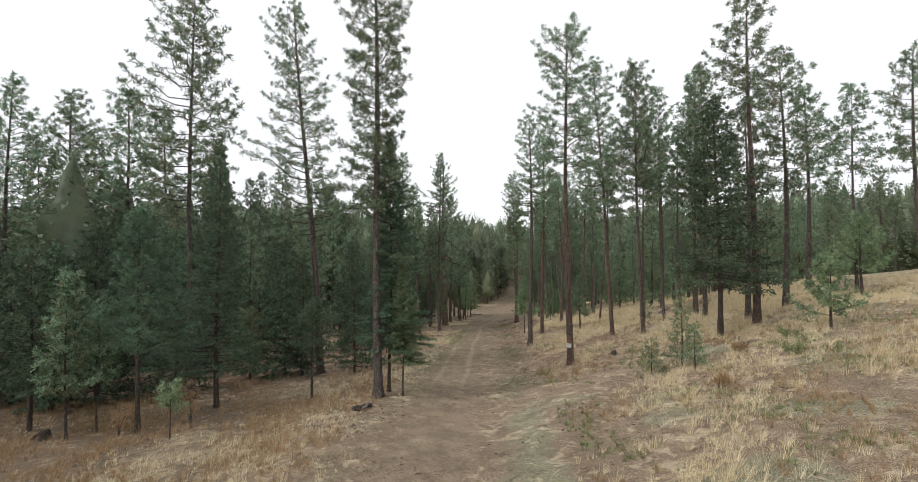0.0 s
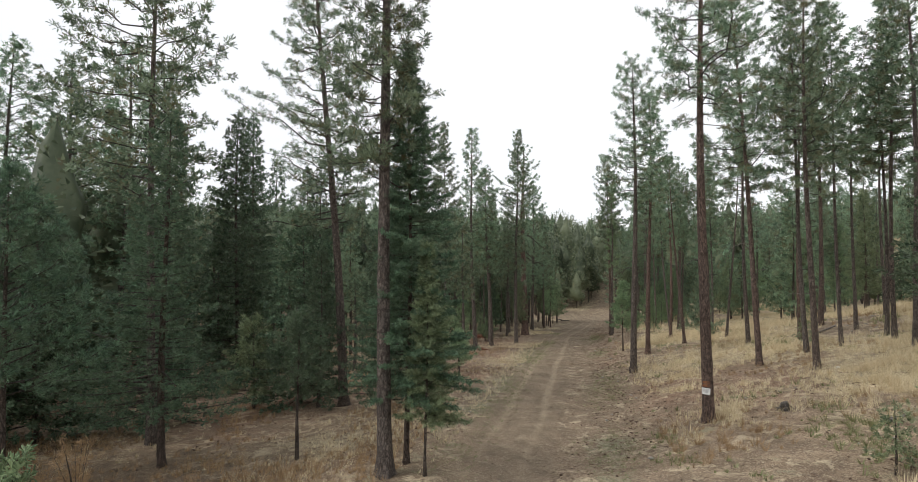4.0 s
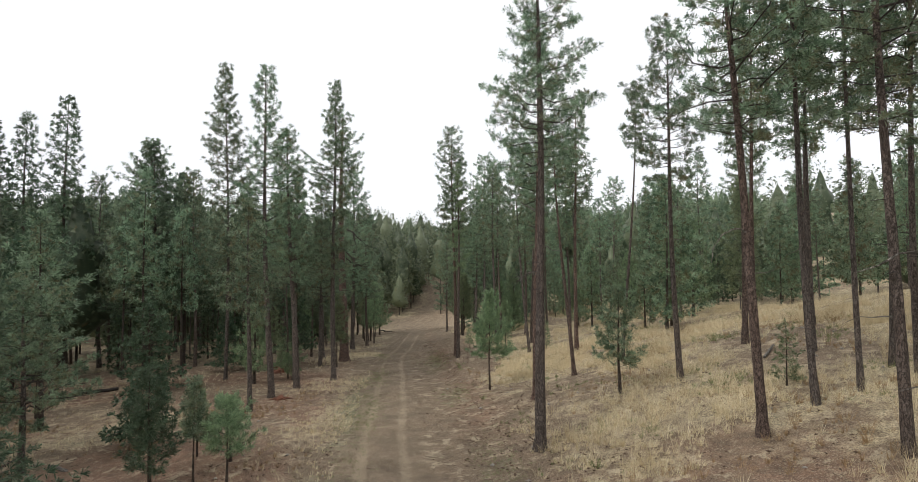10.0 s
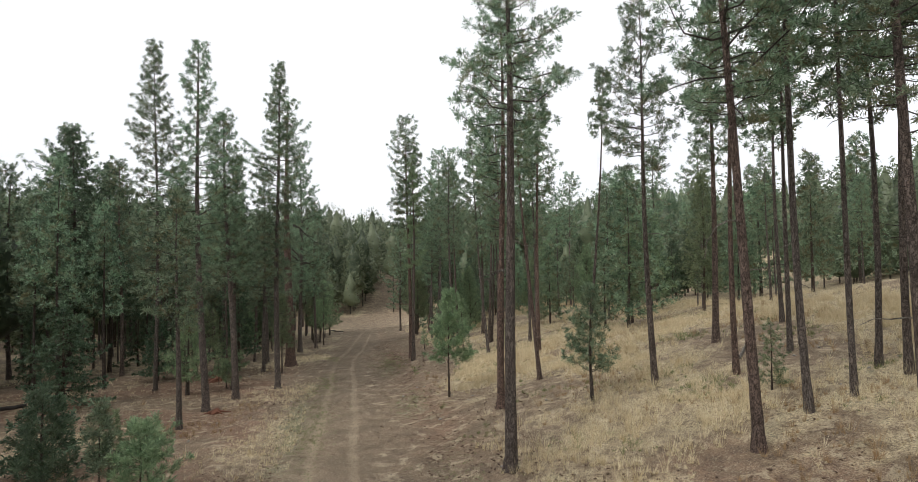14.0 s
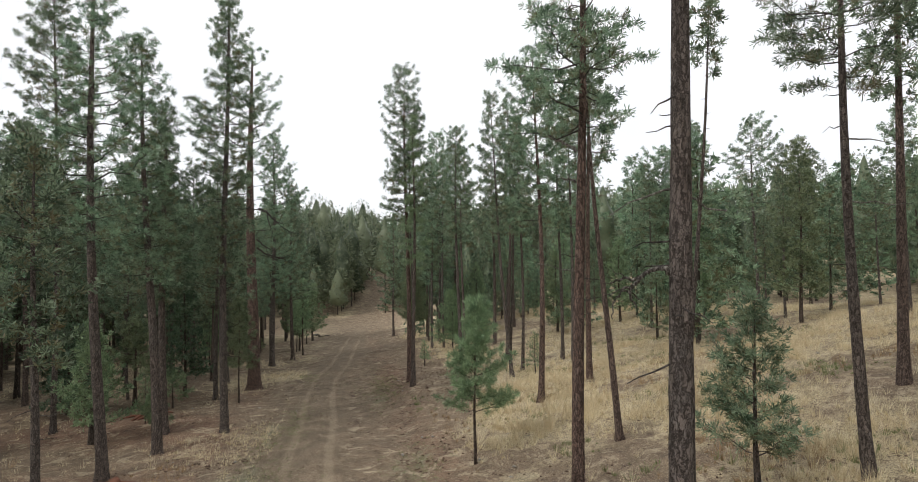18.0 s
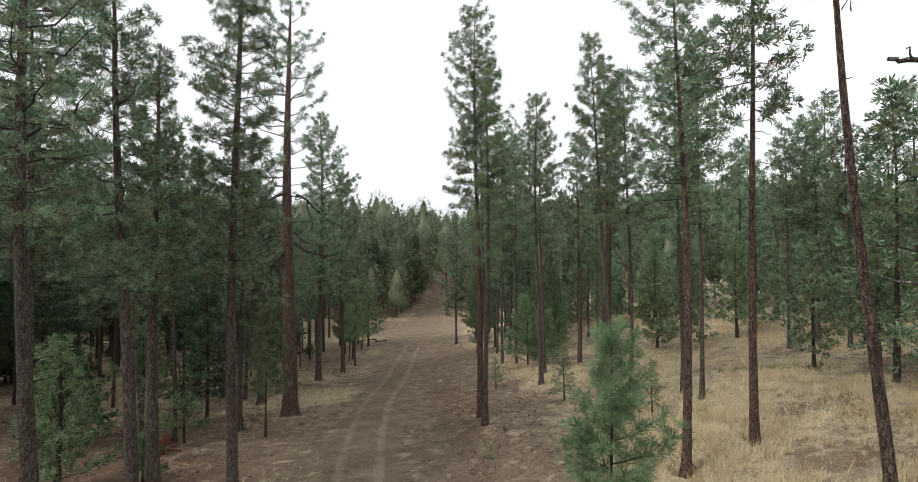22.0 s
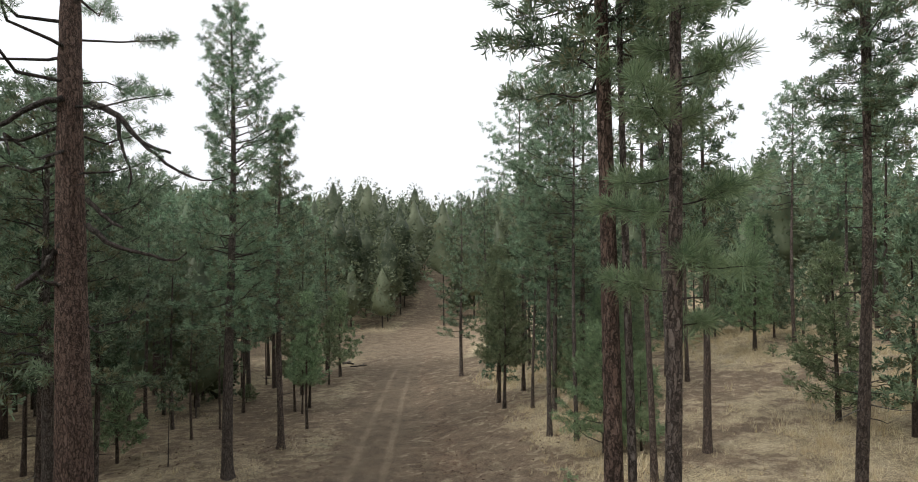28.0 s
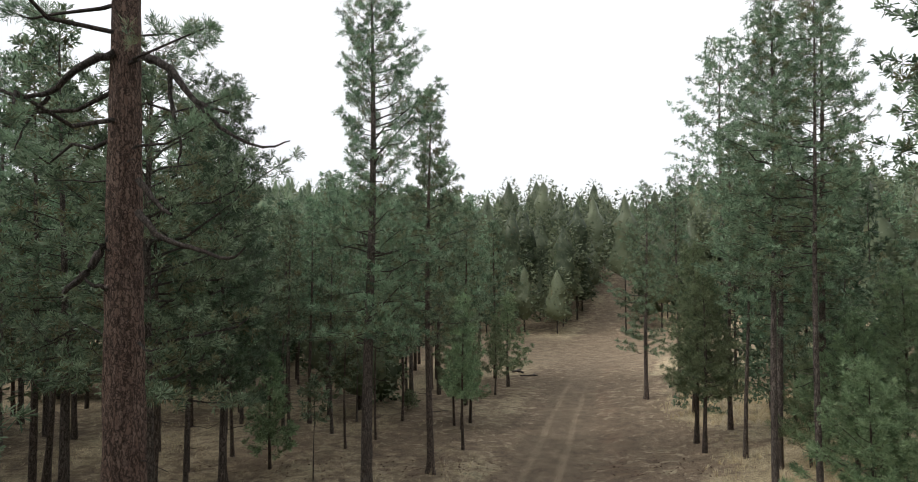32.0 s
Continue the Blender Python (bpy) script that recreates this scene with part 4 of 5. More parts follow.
# third stretch
pine(15.4, 67.3, 19.0, 11.0, 1.8, 0.32, lean=(0.006, -0.001), red=True)
pine(18.6, 76.8, 18.0, 9.0, 1.75, 0.26)
pine(18.3, 74.7, 18.0, 8.3, 1.8, 0.24)
pine(13.62, 85.2, 19.2, 10.0, 1.9, 0.32, level=0)
pine(16.4, 81.8, 20.2, 11.0, 1.9, 0.31, lean=(0.012, -0.002), level=0)
pine(16.72, 82.15, 19.0, 10.3, 1.10, 0.24, lean=(0.053, -0.010), level=0)
pine(14.1, 97.5, 19.4, 8.0, 2.2, 0.27, level=0)
pine(15.0, 96.1, 19.8, 8.6, 2.1, 0.23, level=0)
young(15.2, 93.5, 5.6, 0.3, 1.6, 0.12, level=0)
young(16.6, 92.7, 4.2, 0.3, 1.2, 0.1, level=0)
sapling(13.2, 79.8, 3.0, 0.5, 0.73, 0.10, level=0)
sapling(11.0, 87.0, 2.0, 0.5, 0.49, 0.09, level=0)
pine(32.7, 83.6, 15.4, 7.9, 2.90, 0.31)
pine(31.8, 79.8, 13.7, 6.8, 2.01, 0.25)
pine(30.1, 82.8, 14.0, 7.1, 1.81, 0.24)
young(33.6, 80.4, 10.4, 1.1, 1.97, 0.29)
young(31.5, 89.9, 8.2, 0.9, 1.73, 0.25)
young(25.3, 91.2, 7.7, 0.4, 1.55, 0.22)
pine(-7.0, 79.3, 15.6, 7.9, 1.29, 0.20)
pine(-10.5, 95.1, 18.3, 8.3, 1.91, 0.31)
fir(-6.6, 83.4, 9.9, 1.4, 1.59, 0.20)
pine(-20.8, 103.3, 19.6, 8.3, 2.52, 0.32)
pine(-23.0, 100.8, 21.2, 8.7, 2.81, 0.38)
pine(-22.9, 103.6, 22.4, 9.2, 2.16, 0.32)
young(-2.7, 79.2, 6.5, 2.0, 0.95, 0.11, level=0)
fir(-12.2, 79.6, 5.3, 0.5, 1.92, 0.19)
sapling(-7.0, 75.2, 3.0, 0.5, 0.34, 0.06, level=0)
# before the crossing
pine(23.6, 132.2, 31.6, 15.6, 4.54, 0.55, level=2)
young(13.62, 106.2, 10.6, 2.2, 1.9, 0.24, level=0)
young(13.55, 104.5, 9.0, 2.6, 1.5, 0.22, level=0)
pine(18.6, 90.9, 17.0, 7.8, 1.70, 0.35)
pine(30.3, 95.3, 15.6, 8.8, 1.88, 0.25, lean=(-0.022, 0.004))
pine(38.3, 108.1, 20.3, 10.5, 2.78, 0.30)
pine(36.5, 103.6, 7.4, 1.6, 1.68, 0.23)
young(34.1, 107.3, 10.3, 1.3, 2.01, 0.29)
pine(-4.3, 116.7, 16.4, 6.2, 2.25, 0.30, level=2)
young(1.2, 105.4, 8.4, 2.6, 1.08, 0.17)
young(2.6, 126.1, 8.2, 1.3, 1.75, 0.30, level=2)
sapling(32.8, 103.9, 0.9, 0.2, 0.43, 0.10)
sapling(33.2, 102.4, 0.8, 0.2, 0.33, 0.09)
pine(-13.9, 125.4, 19.6, 7.5, 2.73, 0.39, level=2)
pine(-10.3, 124.4, 17.8, 6.7, 2.71, 0.39, level=2)
pine(-4.6, 88.3, 14.8, 6.0, 3.4, 0.42, level=7)
# round the crossing
pine(15.95, 108.0, 17.0, 6.5, 1.6, 0.27)
pine(14.95, 103.0, 14.5, 7.5, 1.2, 0.2, lean=(0.02, 0.0))
pine(15.8, 101.4, 20.3, 5.7, 2.72, 0.29, level=0)
pine(17.9, 101.8, 22.2, 5.9, 2.94, 0.33, level=0)
young(17.9, 99.4, 6.6, 0.4, 1.98, 0.17, level=0)
young(19.4, 99.0, 8.0, 0.4, 1.82, 0.16, level=0)
young(17.0, 101.2, 4.5, 0.5, 1.14, 0.12, level=0)
young(0.8, 112.0, 7.4, 1.6, 1.1, 0.19, level=0)
young(-0.1, 110.8, 8.2, 1.9, 1.2, 0.16, level=0)
young(0.5, 109.7, 6.0, 1.8, 0.9, 0.12)
young(1.7, 122.2, 6.5, 1.6, 1.1, 0.16)
pine(-8.7, 105.0, 13.0, 6.0, 1.5, 0.2)
pine(-15.4, 111.5, 16.0, 6.0, 2.0, 0.28)
pine(-4.8, 99.2, 4.5, 2.6, 0.6, 0.06)
pine(25.3, 105.0, 14.5, 6.0, 1.8, 0.26)
pine(25.2, 102.4, 15.5, 7.0, 1.9, 0.28)
# darker fir needles paint in the shade this pine stands in
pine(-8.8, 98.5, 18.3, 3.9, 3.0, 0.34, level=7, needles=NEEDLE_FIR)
young(-7.6, 100.6, 5.4, 0.6, 1.25, 0.14)
pine(-16.2, 96.9, 13.6, 6.9, 1.42, 0.29, lean=(0.064, 0.009))
pine(-23.5, 105.4, 21.0, 5.9, 2.37, 0.26)
pine(-26.6, 105.5, 15.5, 6.8, 1.75, 0.35)
pine(-12.6, 120.8, 17.2, 6.7, 2.42, 0.32, level=2)
pine(-1.2, 131.6, 18.1, 6.7, 2.89, 0.38, level=2)
pine(-22.1, 144.6, 23.2, 6.6, 3.52, 0.49, level=2)
young(-4.1, 114.6, 1.1, 0.1, 0.60, 0.10)

# ---- the wood behind: repeats of a few trees ----
def stock(kind, seed, h, cb, r, d, level=2, needles=None):
    root = new(NAMES[kind])
    tagged(root, LABELS[kind][0], LABELS[kind][1], "trees of the wood")
    trunk, longs, dead, _, leaves = conifer(seed, h, cb, r, d, kind, level)
    part("trunk", np_mesh("trunk", *trunk, BARK if level == 1 else BARK_DARK, True), root)
    part("crown", crown_mesh(leaves, [m for _, m in longs + dead], needles or NEEDLES[kind]), root)
    return root


def wood(count, x0, x1, y0, y1, gap, keep, seed, makers, low=0.75, high=1.2):
    """Scatter copies over a stretch of the plan, clear of the track and of the trees already there."""
    rng = np.random.RandomState(seed)
    made = 0
    for _ in range(count * 30):
        if made >= count:
            break
        x, y = rng.uniform(x0, x1), rng.uniform(y0, y1)
        d = x - float(track_x(y))
        if not keep(x, y, d) or min((x - a) ** 2 + (y - b) ** 2 for a, b in SPOTS) < gap * gap:
            continue
        SPOTS.append((x, y))
        s = rng.uniform(low, high)
        src = makers[rng.randint(len(makers))]
        m = Matrix.Translation((x, y, float(ground_z(x, y)) - 0.05)) @ Matrix.Rotation(rng.uniform(0, 6.28), 4, "Z") @ Matrix.Diagonal((s * rng.uniform(0.85, 1.15), s * rng.uniform(0.85, 1.15), s, 1))
        if src.name not in USED:
            USED.add(src.name)
            src.matrix_basis = m
        else:
            copy_thing(src, m @ Matrix.Diagonal((1 / src.scale[0], 1 / src.scale[1], 1 / src.scale[2], 1)))
        made += 1


USED = set()
WOOD_PINES = [stock("pine", 901 + i, hh, cc, rr, 0.28) for i, (hh, cc, rr) in enumerate(((18, 7, 2.5), (16, 6, 2.5), (19, 8.5, 2.2), (15, 5, 2.5), (17, 7.5, 2.2)))]
WOOD_FIRS = [stock("fir", 951 + i, hh, cc, rr, 0.22) for i, (hh, cc, rr) in enumerate(((12, 1.0, 2.1), (9, 0.8, 1.9), (6, 0.5, 1.5)))]
NEAR_PINES = [stock("pine", 801 + i, hh, cc, rr, 0.26, 1) for i, (hh, cc, rr) in enumerate(((17, 7.5, 2.3), (15, 6, 2.2), (16, 8, 1.9)))]
wood(24, -30, 0, 80, 125, 2.8, lambda x, y, d: -26 < d < (-13 if y < 104 else -8.5), 4, NEAR_PINES, 0.6, 0.92)
wood(8, -18, 2, 92, 114, 2.2, lambda x, y, d: -17 < d < -9, 17, NEAR_PINES, 0.55, 0.85)
wood(52, -38, 0, 56, 150, 3.0, lambda x, y, d: -34 < d < (-20 if y < 76 or y > 130 else -14), 5, WOOD_PINES * 2 + WOOD_FIRS, 0.6, 1.0)
wood(24, -42, -24, 24, 56, 3.4, lambda x, y, d: True, 6, WOOD_PINES + WOOD_FIRS * 2)
wood(10, 20, 50, 46, 82, 4.2, lambda x, y, d: d > 28, 7, NEAR_PINES, 0.5, 0.75)
wood(28, 12, 60, 84, 150, 3.6, lambda x, y, d: d > 14 and (116 < y < 132 or d > 36), 8, WOOD_PINES * 2 + WOOD_FIRS)
BUSHY = [stock("young", 871 + i, hh, 0.7, rr, 0.2, 2, NEEDLE) for i, (hh, rr) in enumerate(((9, 2.0), (7, 1.7), (11, 2.2)))]
wood(20, 22, 56, 58, 118, 3.0, lambda x, y, d: d > 19 + 0.1 * max(0, 80 - y) and d < 44, 14, BUSHY)
wood(14, 14, 40, 104, 130, 3.0, lambda x, y, d: d > 9, 15, BUSHY + WOOD_FIRS)
wood(26, -36, 0, 118, 157, 3.2, lambda x, y, d: d < -8, 18, WOOD_PINES, 0.85, 1.1)
wood(18, -30, 4, 104, 130, 3.0, lambda x, y, d: d < -6.5, 12, WOOD_PINES)


# ---- far woods on the hills ----
# boughs a tree, their length and half width
FAR_LEVELS = {3: (230, 0.85, 0.20), 4: (560, 0.6, 0.13)}


def far_woods(name, count, x0, x1, y0, y1, keep, seed, level, gap=2.0, stem=0.0):
    rng = np.random.RandomState(seed)
    kinds = []
    for i in range(8):
        hh = (12, 14, 16, 9.5, 14.5, 8, 13, 17)[i]
        kinds.append(far_conifer(700 + i, hh, hh * (stem + (0.10, 0.16, 0.25, 0.06, 0.18, 0.04, 0.12, 0.3)[i]), (2.9, 2.7, 2.9, 2.5, 3.1, 2.2, 2.4, 2.9)[i], 0.26, *FAR_LEVELS[level]))
    bark, leaf, tones, taken = [], [], [], []
    for _ in range(count * 20):
        if len(taken) >= count:
            break
        x, y = rng.uniform(x0, x1), rng.uniform(y0, y1)
        if not keep(x, y, x - float(track_x(y))) or any((x - a) ** 2 + (y - b) ** 2 < gap * gap for a, b in taken[-400:]):
            continue
        taken.append((x, y))
        s, a = rng.uniform(0.75, 1.25) * (1.15 if stem else 1.0), rng.uniform(0, 6.28)
        rot = np.array([[math.cos(a), -math.sin(a), 0], [math.sin(a), math.cos(a), 0], [0, 0, 1]])
        t, c = kinds[rng.randint(8)]
        o = np.array([x, y, float(ground_z(x, y)) - 0.1])
        bark.append(((t[0] * s) @ rot.T + o, t[1]))
        leaf.append(((c[0] * s) @ rot.T + o, c[1]))
        tones.append(np.clip(c[2] * 0.7 + rng.uniform(0, 0.45), 0, 1))
    root = new(name)
    tagged(root, "distant pine and fir woods covering the hillside", "woods", kind="stuff")
    tagged(part("trunks", np_mesh("trunks", *join(bark), BARK_DARK, True), root), kind="stuff")
    tagged(part("crowns", needle_mesh((*join(leaf), np.concatenate(tones), np.concatenate(tones) * 0), NEEDLE_FAR), root), kind="stuff")


far_woods("valley_woods", 150, -64, -6, 30, 165, lambda x, y, d: d < -28 or (112 < y < 132 and d < -12) or (y > 158 and d < -4), 26, 4)
far_woods("valley_woods", 120, 12, 110, 36, 160, lambda x, y, d: 46 < d < 85 or (116 < y < 134 and d > 15), 27, 4)
far_woods("slope_woods", 210, -18, 66, 157, 216, lambda x, y, d: d < -4.6 or d > 4.4, 28, 4, 2.4, 0.14)
far_woods("hill_woods", 700, -110, 170, 205, 310, lambda x, y, d: abs(d) > 4.6, 21, 3, 2.8)
far_woods("hill_woods", 280, -170, -50, 20, 230, lambda x, y, d: d < -52, 22, 3)
far_woods("hill_woods", 200, 80, 200, 20, 230, lambda x, y, d: d > 84, 23, 3)
far_woods("ridge_woods", 650, -330, 420, 300, 480, lambda x, y, d: True, 24, 3)


# ---- grass and small plants ----
def tussocks(name, label, mat, spots, blades, height, width, lay, seed):
    rng = np.random.RandomState(seed)
    P = np.asarray(spots)
    n = len(P)
    base = np.stack([P[:, 0], P[:, 1], ground_z(P[:, 0], P[:, 1]) - 0.01], 1)
    size = np.clip(np.exp(rng.normal(-0.25, 0.45, (n, 1, 1))), 0.25, 2.0) * P[:, 2][:, None, None]
    az = rng.uniform(0, 6.28, (n, blades))
    out = rng.uniform(0.1, 1, (n, blades)) * lay
    H = height * size[..., 0] * rng.uniform(0.55, 1.1, (n, blades))
    foot = base[:, None] + np.stack([np.cos(az), np.sin(az), az * 0], -1) * (0.10 * rng.uniform(0, 1, (n, blades, 1)) * size)
    tip = foot + np.stack([np.cos(az) * out * H, np.sin(az) * out * H, H * np.sqrt(np.clip(1 - out ** 2 * 0.5, 0.1, 1))], -1)
    sd = np.stack([-np.sin(az + 0.7), np.cos(az + 0.7), az * 0], -1) * (width * rng.uniform(0.6, 1.3, (n, blades, 1)))
    V = np.stack([foot - sd, foot + sd, tip], 2).reshape(-1, 3)
    F = np.arange(len(V)).reshape(-1, 3)
    tagged(new(name, np_mesh(name, V, F, mat)), label, "grass", kind="stuff")


def scatter(count, seed, x0, x1, y0, y1, weight):
    rng = np.random.RandomState(seed)
    x, y = rng.uniform(x0, x1, count * 6), rng.uniform(y0, y1, count * 6)
    w = weight(x, y, x - track_x(y))
    ok = rng.uniform(0, 1, len(x)) < w
    x, y = x[ok][:count], y[ok][:count]
    return np.stack([x, y, rng.uniform(0.6, 1.3, len(x))], 1)


def straw_weight(x, y, d):
    return (1 - 0.85 * np.clip(1.6 * np.exp(-((x - 8.5) / 4.5) ** 2 - ((y - 38.5) / 7) ** 2) + 0.5 * lumps(x, y, 0.9, 74) - 0.35, 0, 1)) * smooth(3.5, 7.5, d - 3 * smooth(60, 78, y)) * np.clip(0.4 + 0.8 * lumps(x, y, 0.33, 8), 0.02, 1) * (0.12 + 0.88 * smooth(-0.25, 0.5, lumps(x, y, 1.7, 78))) * (0.4 + 0.6 * smooth(27, 37, y))


tussocks("dry_grass", "clumps of pale dry bunch grass on the bank", GRASS, scatter(26000, 31, 2, 34, 12, 72, straw_weight), 15, 0.40, 0.0065, 0.78, 41)
tussocks("dry_grass", "clumps of pale dry bunch grass under the pines", GRASS, scatter(16000, 32, 6, 46, 70, 128, straw_weight), 10, 0.36, 0.009, 0.75, 42)
tussocks("dry_grass", "sparse dry grass along the edge of the wood", GRASS, scatter(9000, 33, -24, 2, 14, 112, lambda x, y, d: (d < -3) * np.clip(0.16 + 0.55 * lumps(x, y, 0.33, 8), 0.02, 1) * (0.3 + 0.7 * smooth(-12, -4, d))), 12, 0.26, 0.006, 0.75, 43)
tussocks("verge_grass", "short thin grass on the verges of the track", HERB, scatter(12000, 34, -6, 12, 12, 90, lambda x, y, d: np.clip(np.exp(-((np.abs(d) - 2.8) / 1.0) ** 2) * (0.5 + 0.8 * lumps(x, y, 0.33, 8)), 0, 1)), 8, 0.08, 0.007, 0.9, 44)
tussocks("russet_weeds", "rusty brown dried weeds among the grass", WEED, scatter(3400, 35, -22, 30, 12, 70, lambda x, y, d: (np.abs(d) > 4.5) * np.clip(lumps(x, y, 0.7, 17) - 0.1 + 0.35 * (y < 32), 0, 1)), 20, 0.36, 0.007, 0.65, 45)
tussocks("green_forbs", "low green forbs in the dry grass", HERB, scatter(4000, 36, 4, 30, 12, 80, lambda x, y, d: (d > 4) * np.clip(lumps(x, y, 0.9, 19) - 0.3 + 0.35 * (y < 34), 0, 1)), 14, 0.22, 0.014, 0.9, 46)

tussocks("russet_grass", "tufts of rusty brown grass below the young firs", WEED, scatter(3500, 37, -26, -3, 10, 34, lambda x, y, d: (d < -4) * np.clip(0.35 + 0.7 * lumps(x, y, 0.6, 21), 0.05, 1)), 14, 0.34, 0.007, 0.65, 47)


def litter_bits(name, label, mat, spots, size, seed):
    """Small rough lumps lying on the ground, joined."""
    rng = np.random.RandomState(seed)
    octa = np.array([[1, 0, 0], [0, 1, 0], [-1, 0, 0], [0, -1, 0], [0, 0, 1], [0, 0, -0.6]], float)
    tri = np.array([[0, 1, 4], [1, 2, 4], [2, 3, 4], [3, 0, 4], [1, 0, 5], [2, 1, 5], [3, 2, 5], [0, 3, 5]])
    chunks = []
    for x, y, s in spots:
        a = rng.uniform(0, 6.28)
        v = octa * (1 + rng.uniform(-0.25, 0.25, (6, 1))) * np.array([1.4, 0.8, 0.7]) * size * s
        v = v @ np.array([[math.cos(a), math.sin(a), 0], [-math.sin(a), math.cos(a), 0], [0, 0, 1]])
        chunks.append((v + np.array([x, y, float(ground_z(x, y)) + size * s * 0.3]), tri))
    tagged(new(name, np_mesh(name, *join(chunks), mat)), label, "litter", kind="stuff")


litter_bits("pine_cones", "fallen dark pine cones on the ground", CONE, scatter(6500, 51, -14, 16, 20, 104, lambda x, y, d: (np.abs(d - lane(y)) > 1.7) * np.clip(0.22 + 0.5 * lumps(x, y, 0.5, 23) + (1.0 * np.exp(-((d - 3.1) / 0.45) ** 2) + 0.6 * smooth(1.5, 3, d) * (1 - smooth(6, 8.5, d))) * smooth(28, 38, y), 0, 1)), 0.045, 61)
litter_bits("stones", "small pale stones on the bank", STONE, scatter(160, 52, -6, 26, 12, 80, lambda x, y, d: (np.abs(d) > 2.5) * 0.3), 0.08, 62)


def sticks(name, label, mat, spots, length, width, seed):
    """Thin twigs, straws and needle bundles lying about, joined."""
    rng = np.random.RandomState(seed)
    n = len(spots)
    a = rng.uniform(0, 6.28, n)
    L = length * spots[:, 2] * rng.uniform(0.4, 1.4, n)
    w = width * rng.uniform(0.6, 1.5, n)
    z = ground_z(spots[:, 0], spots[:, 1])
    c = np.stack([spots[:, 0], spots[:, 1], z + 0.03], 1)
    along = np.stack([np.cos(a), np.sin(a), rng.normal(0.05, 0.12, n)], 1) * (L / 2)[:, None]
    across = np.stack([-np.sin(a), np.cos(a), rng.normal(0, 0.4, n)], 1) * w[:, None]
    V = np.stack([c - along - across, c - along + across, c + along + across * 0.5, c + along * 0.7 - across + np.array([0, 0, 0.012])], 1).reshape(-1, 3)
    q = np.arange(n)[:, None] * 4
    F = np.concatenate([q + np.array([[0, 1, 2]]), q + np.array([[0, 2, 3]])], 1).reshape(-1, 3)
    tagged(new(name, np_mesh(name, V, F, mat)), label, "litter", kind="stuff")


def litter_weight(x, y, d):
    return np.clip(0.45 + 0.7 * lumps(x, y, 0.9, 83), 0.05, 1) * (1 - 0.85 * np.clip(rut_amount(d, y), 0, 1)) * (1 - 0.5 * smooth(8, 16, np.abs(d)))


sticks("pale_straws", "pale dead straws and needles strewn over the ground", CHAFF, scatter(26000, 53, -12, 16, 14, 96, litter_weight), 0.15, 0.005, 63)
sticks("dark_twigs", "dark twigs and bark scraps strewn over the ground", CONE, scatter(14000, 54, -14, 18, 14, 100, litter_weight), 0.16, 0.007, 64)


# ---- single things ----
def on_ground(x, y, up=0.0):
    return Vector((x, y, float(ground_z(x, y)) + up))


def crooked(name, parent, lines, mat, label=""):
    """A dead limb of several bent pieces that grow out of one another."""
    rng = np.random.RandomState(77)
    chunks = []
    for pts, r0, r1 in lines:
        P = np.array(pts, float)
        t = np.linspace(0, 1, len(P))
        q = np.linspace(0, 1, len(P) * 4)
        Q = np.stack([np.interp(q, t, P[:, k]) for k in range(3)], 1)
        Q[1:-1] = (Q[:-2] + Q[1:-1] * 2 + Q[2:]) / 4
        Q += rng.normal(0, 0.012, Q.shape)
        chunks.append(tube(Q, r0 + (r1 - r0) * q, 7, rng, 0.10))
    return part(name, np_mesh(name, *join(chunks), mat, True), parent, label)


def box_mesh(name, sx, sy, sz, mat, bevel=0.004):
    bm = bmesh.new()
    bmesh.ops.create_cube(bm, size=1.0)
    bmesh.ops.scale(bm, vec=(sx, sy, sz), verts=bm.verts)
    bmesh.ops.bevel(bm, geom=bm.edges[:], offset=bevel, segments=1, affect="EDGES")
    me = bpy.data.meshes.new(name)
    bm.to_mesh(me)
    bm.free()
    me.materials.append(mat)
    return me


# the notice and the marker nailed to the pine
notice = new("notice_sign")
notice.matrix_basis = Matrix.Translation((6.64, 33.53, 1.46)) @ Matrix.Rotation(radians(-22), 4, "Z") @ Matrix.Rotation(radians(4), 4, "Y")
tagged(notice, "white paper notice nailed to a pine trunk", "sign")
part("board", box_mesh("board", 0.29, 0.012, 0.24, SIGN_WHITE), notice)
for i, (w, up) in enumerate(((0.22, 0.075), (0.20, 0.035), (0.22, 0.0), (0.16, -0.04))):
    bar = part("printed_line", box_mesh("printed_line", w, 0.004, 0.016, SIGN_INK, 0.001), notice)
    bar.location = (-0.01, -0.009, up)
marker = new("trail_marker")
marker.matrix_basis = Matrix.Translation((6.64, 33.53, 1.74)) @ Matrix.Rotation(radians(-22), 4, "Z")
tagged(marker, "pair of faded orange marker plates on a pine trunk", "sign")
for up in (0.05, -0.07):
    plate = part("plate", box_mesh("plate", 0.24, 0.01, 0.085, SIGN_ORANGE), marker)
    plate.location = (0, 0, up)
    arrow = part("dark_mark", box_mesh("dark_mark", 0.07, 0.004, 0.05, CONE, 0.001), marker)
    arrow.location = (0.07, -0.008, up)

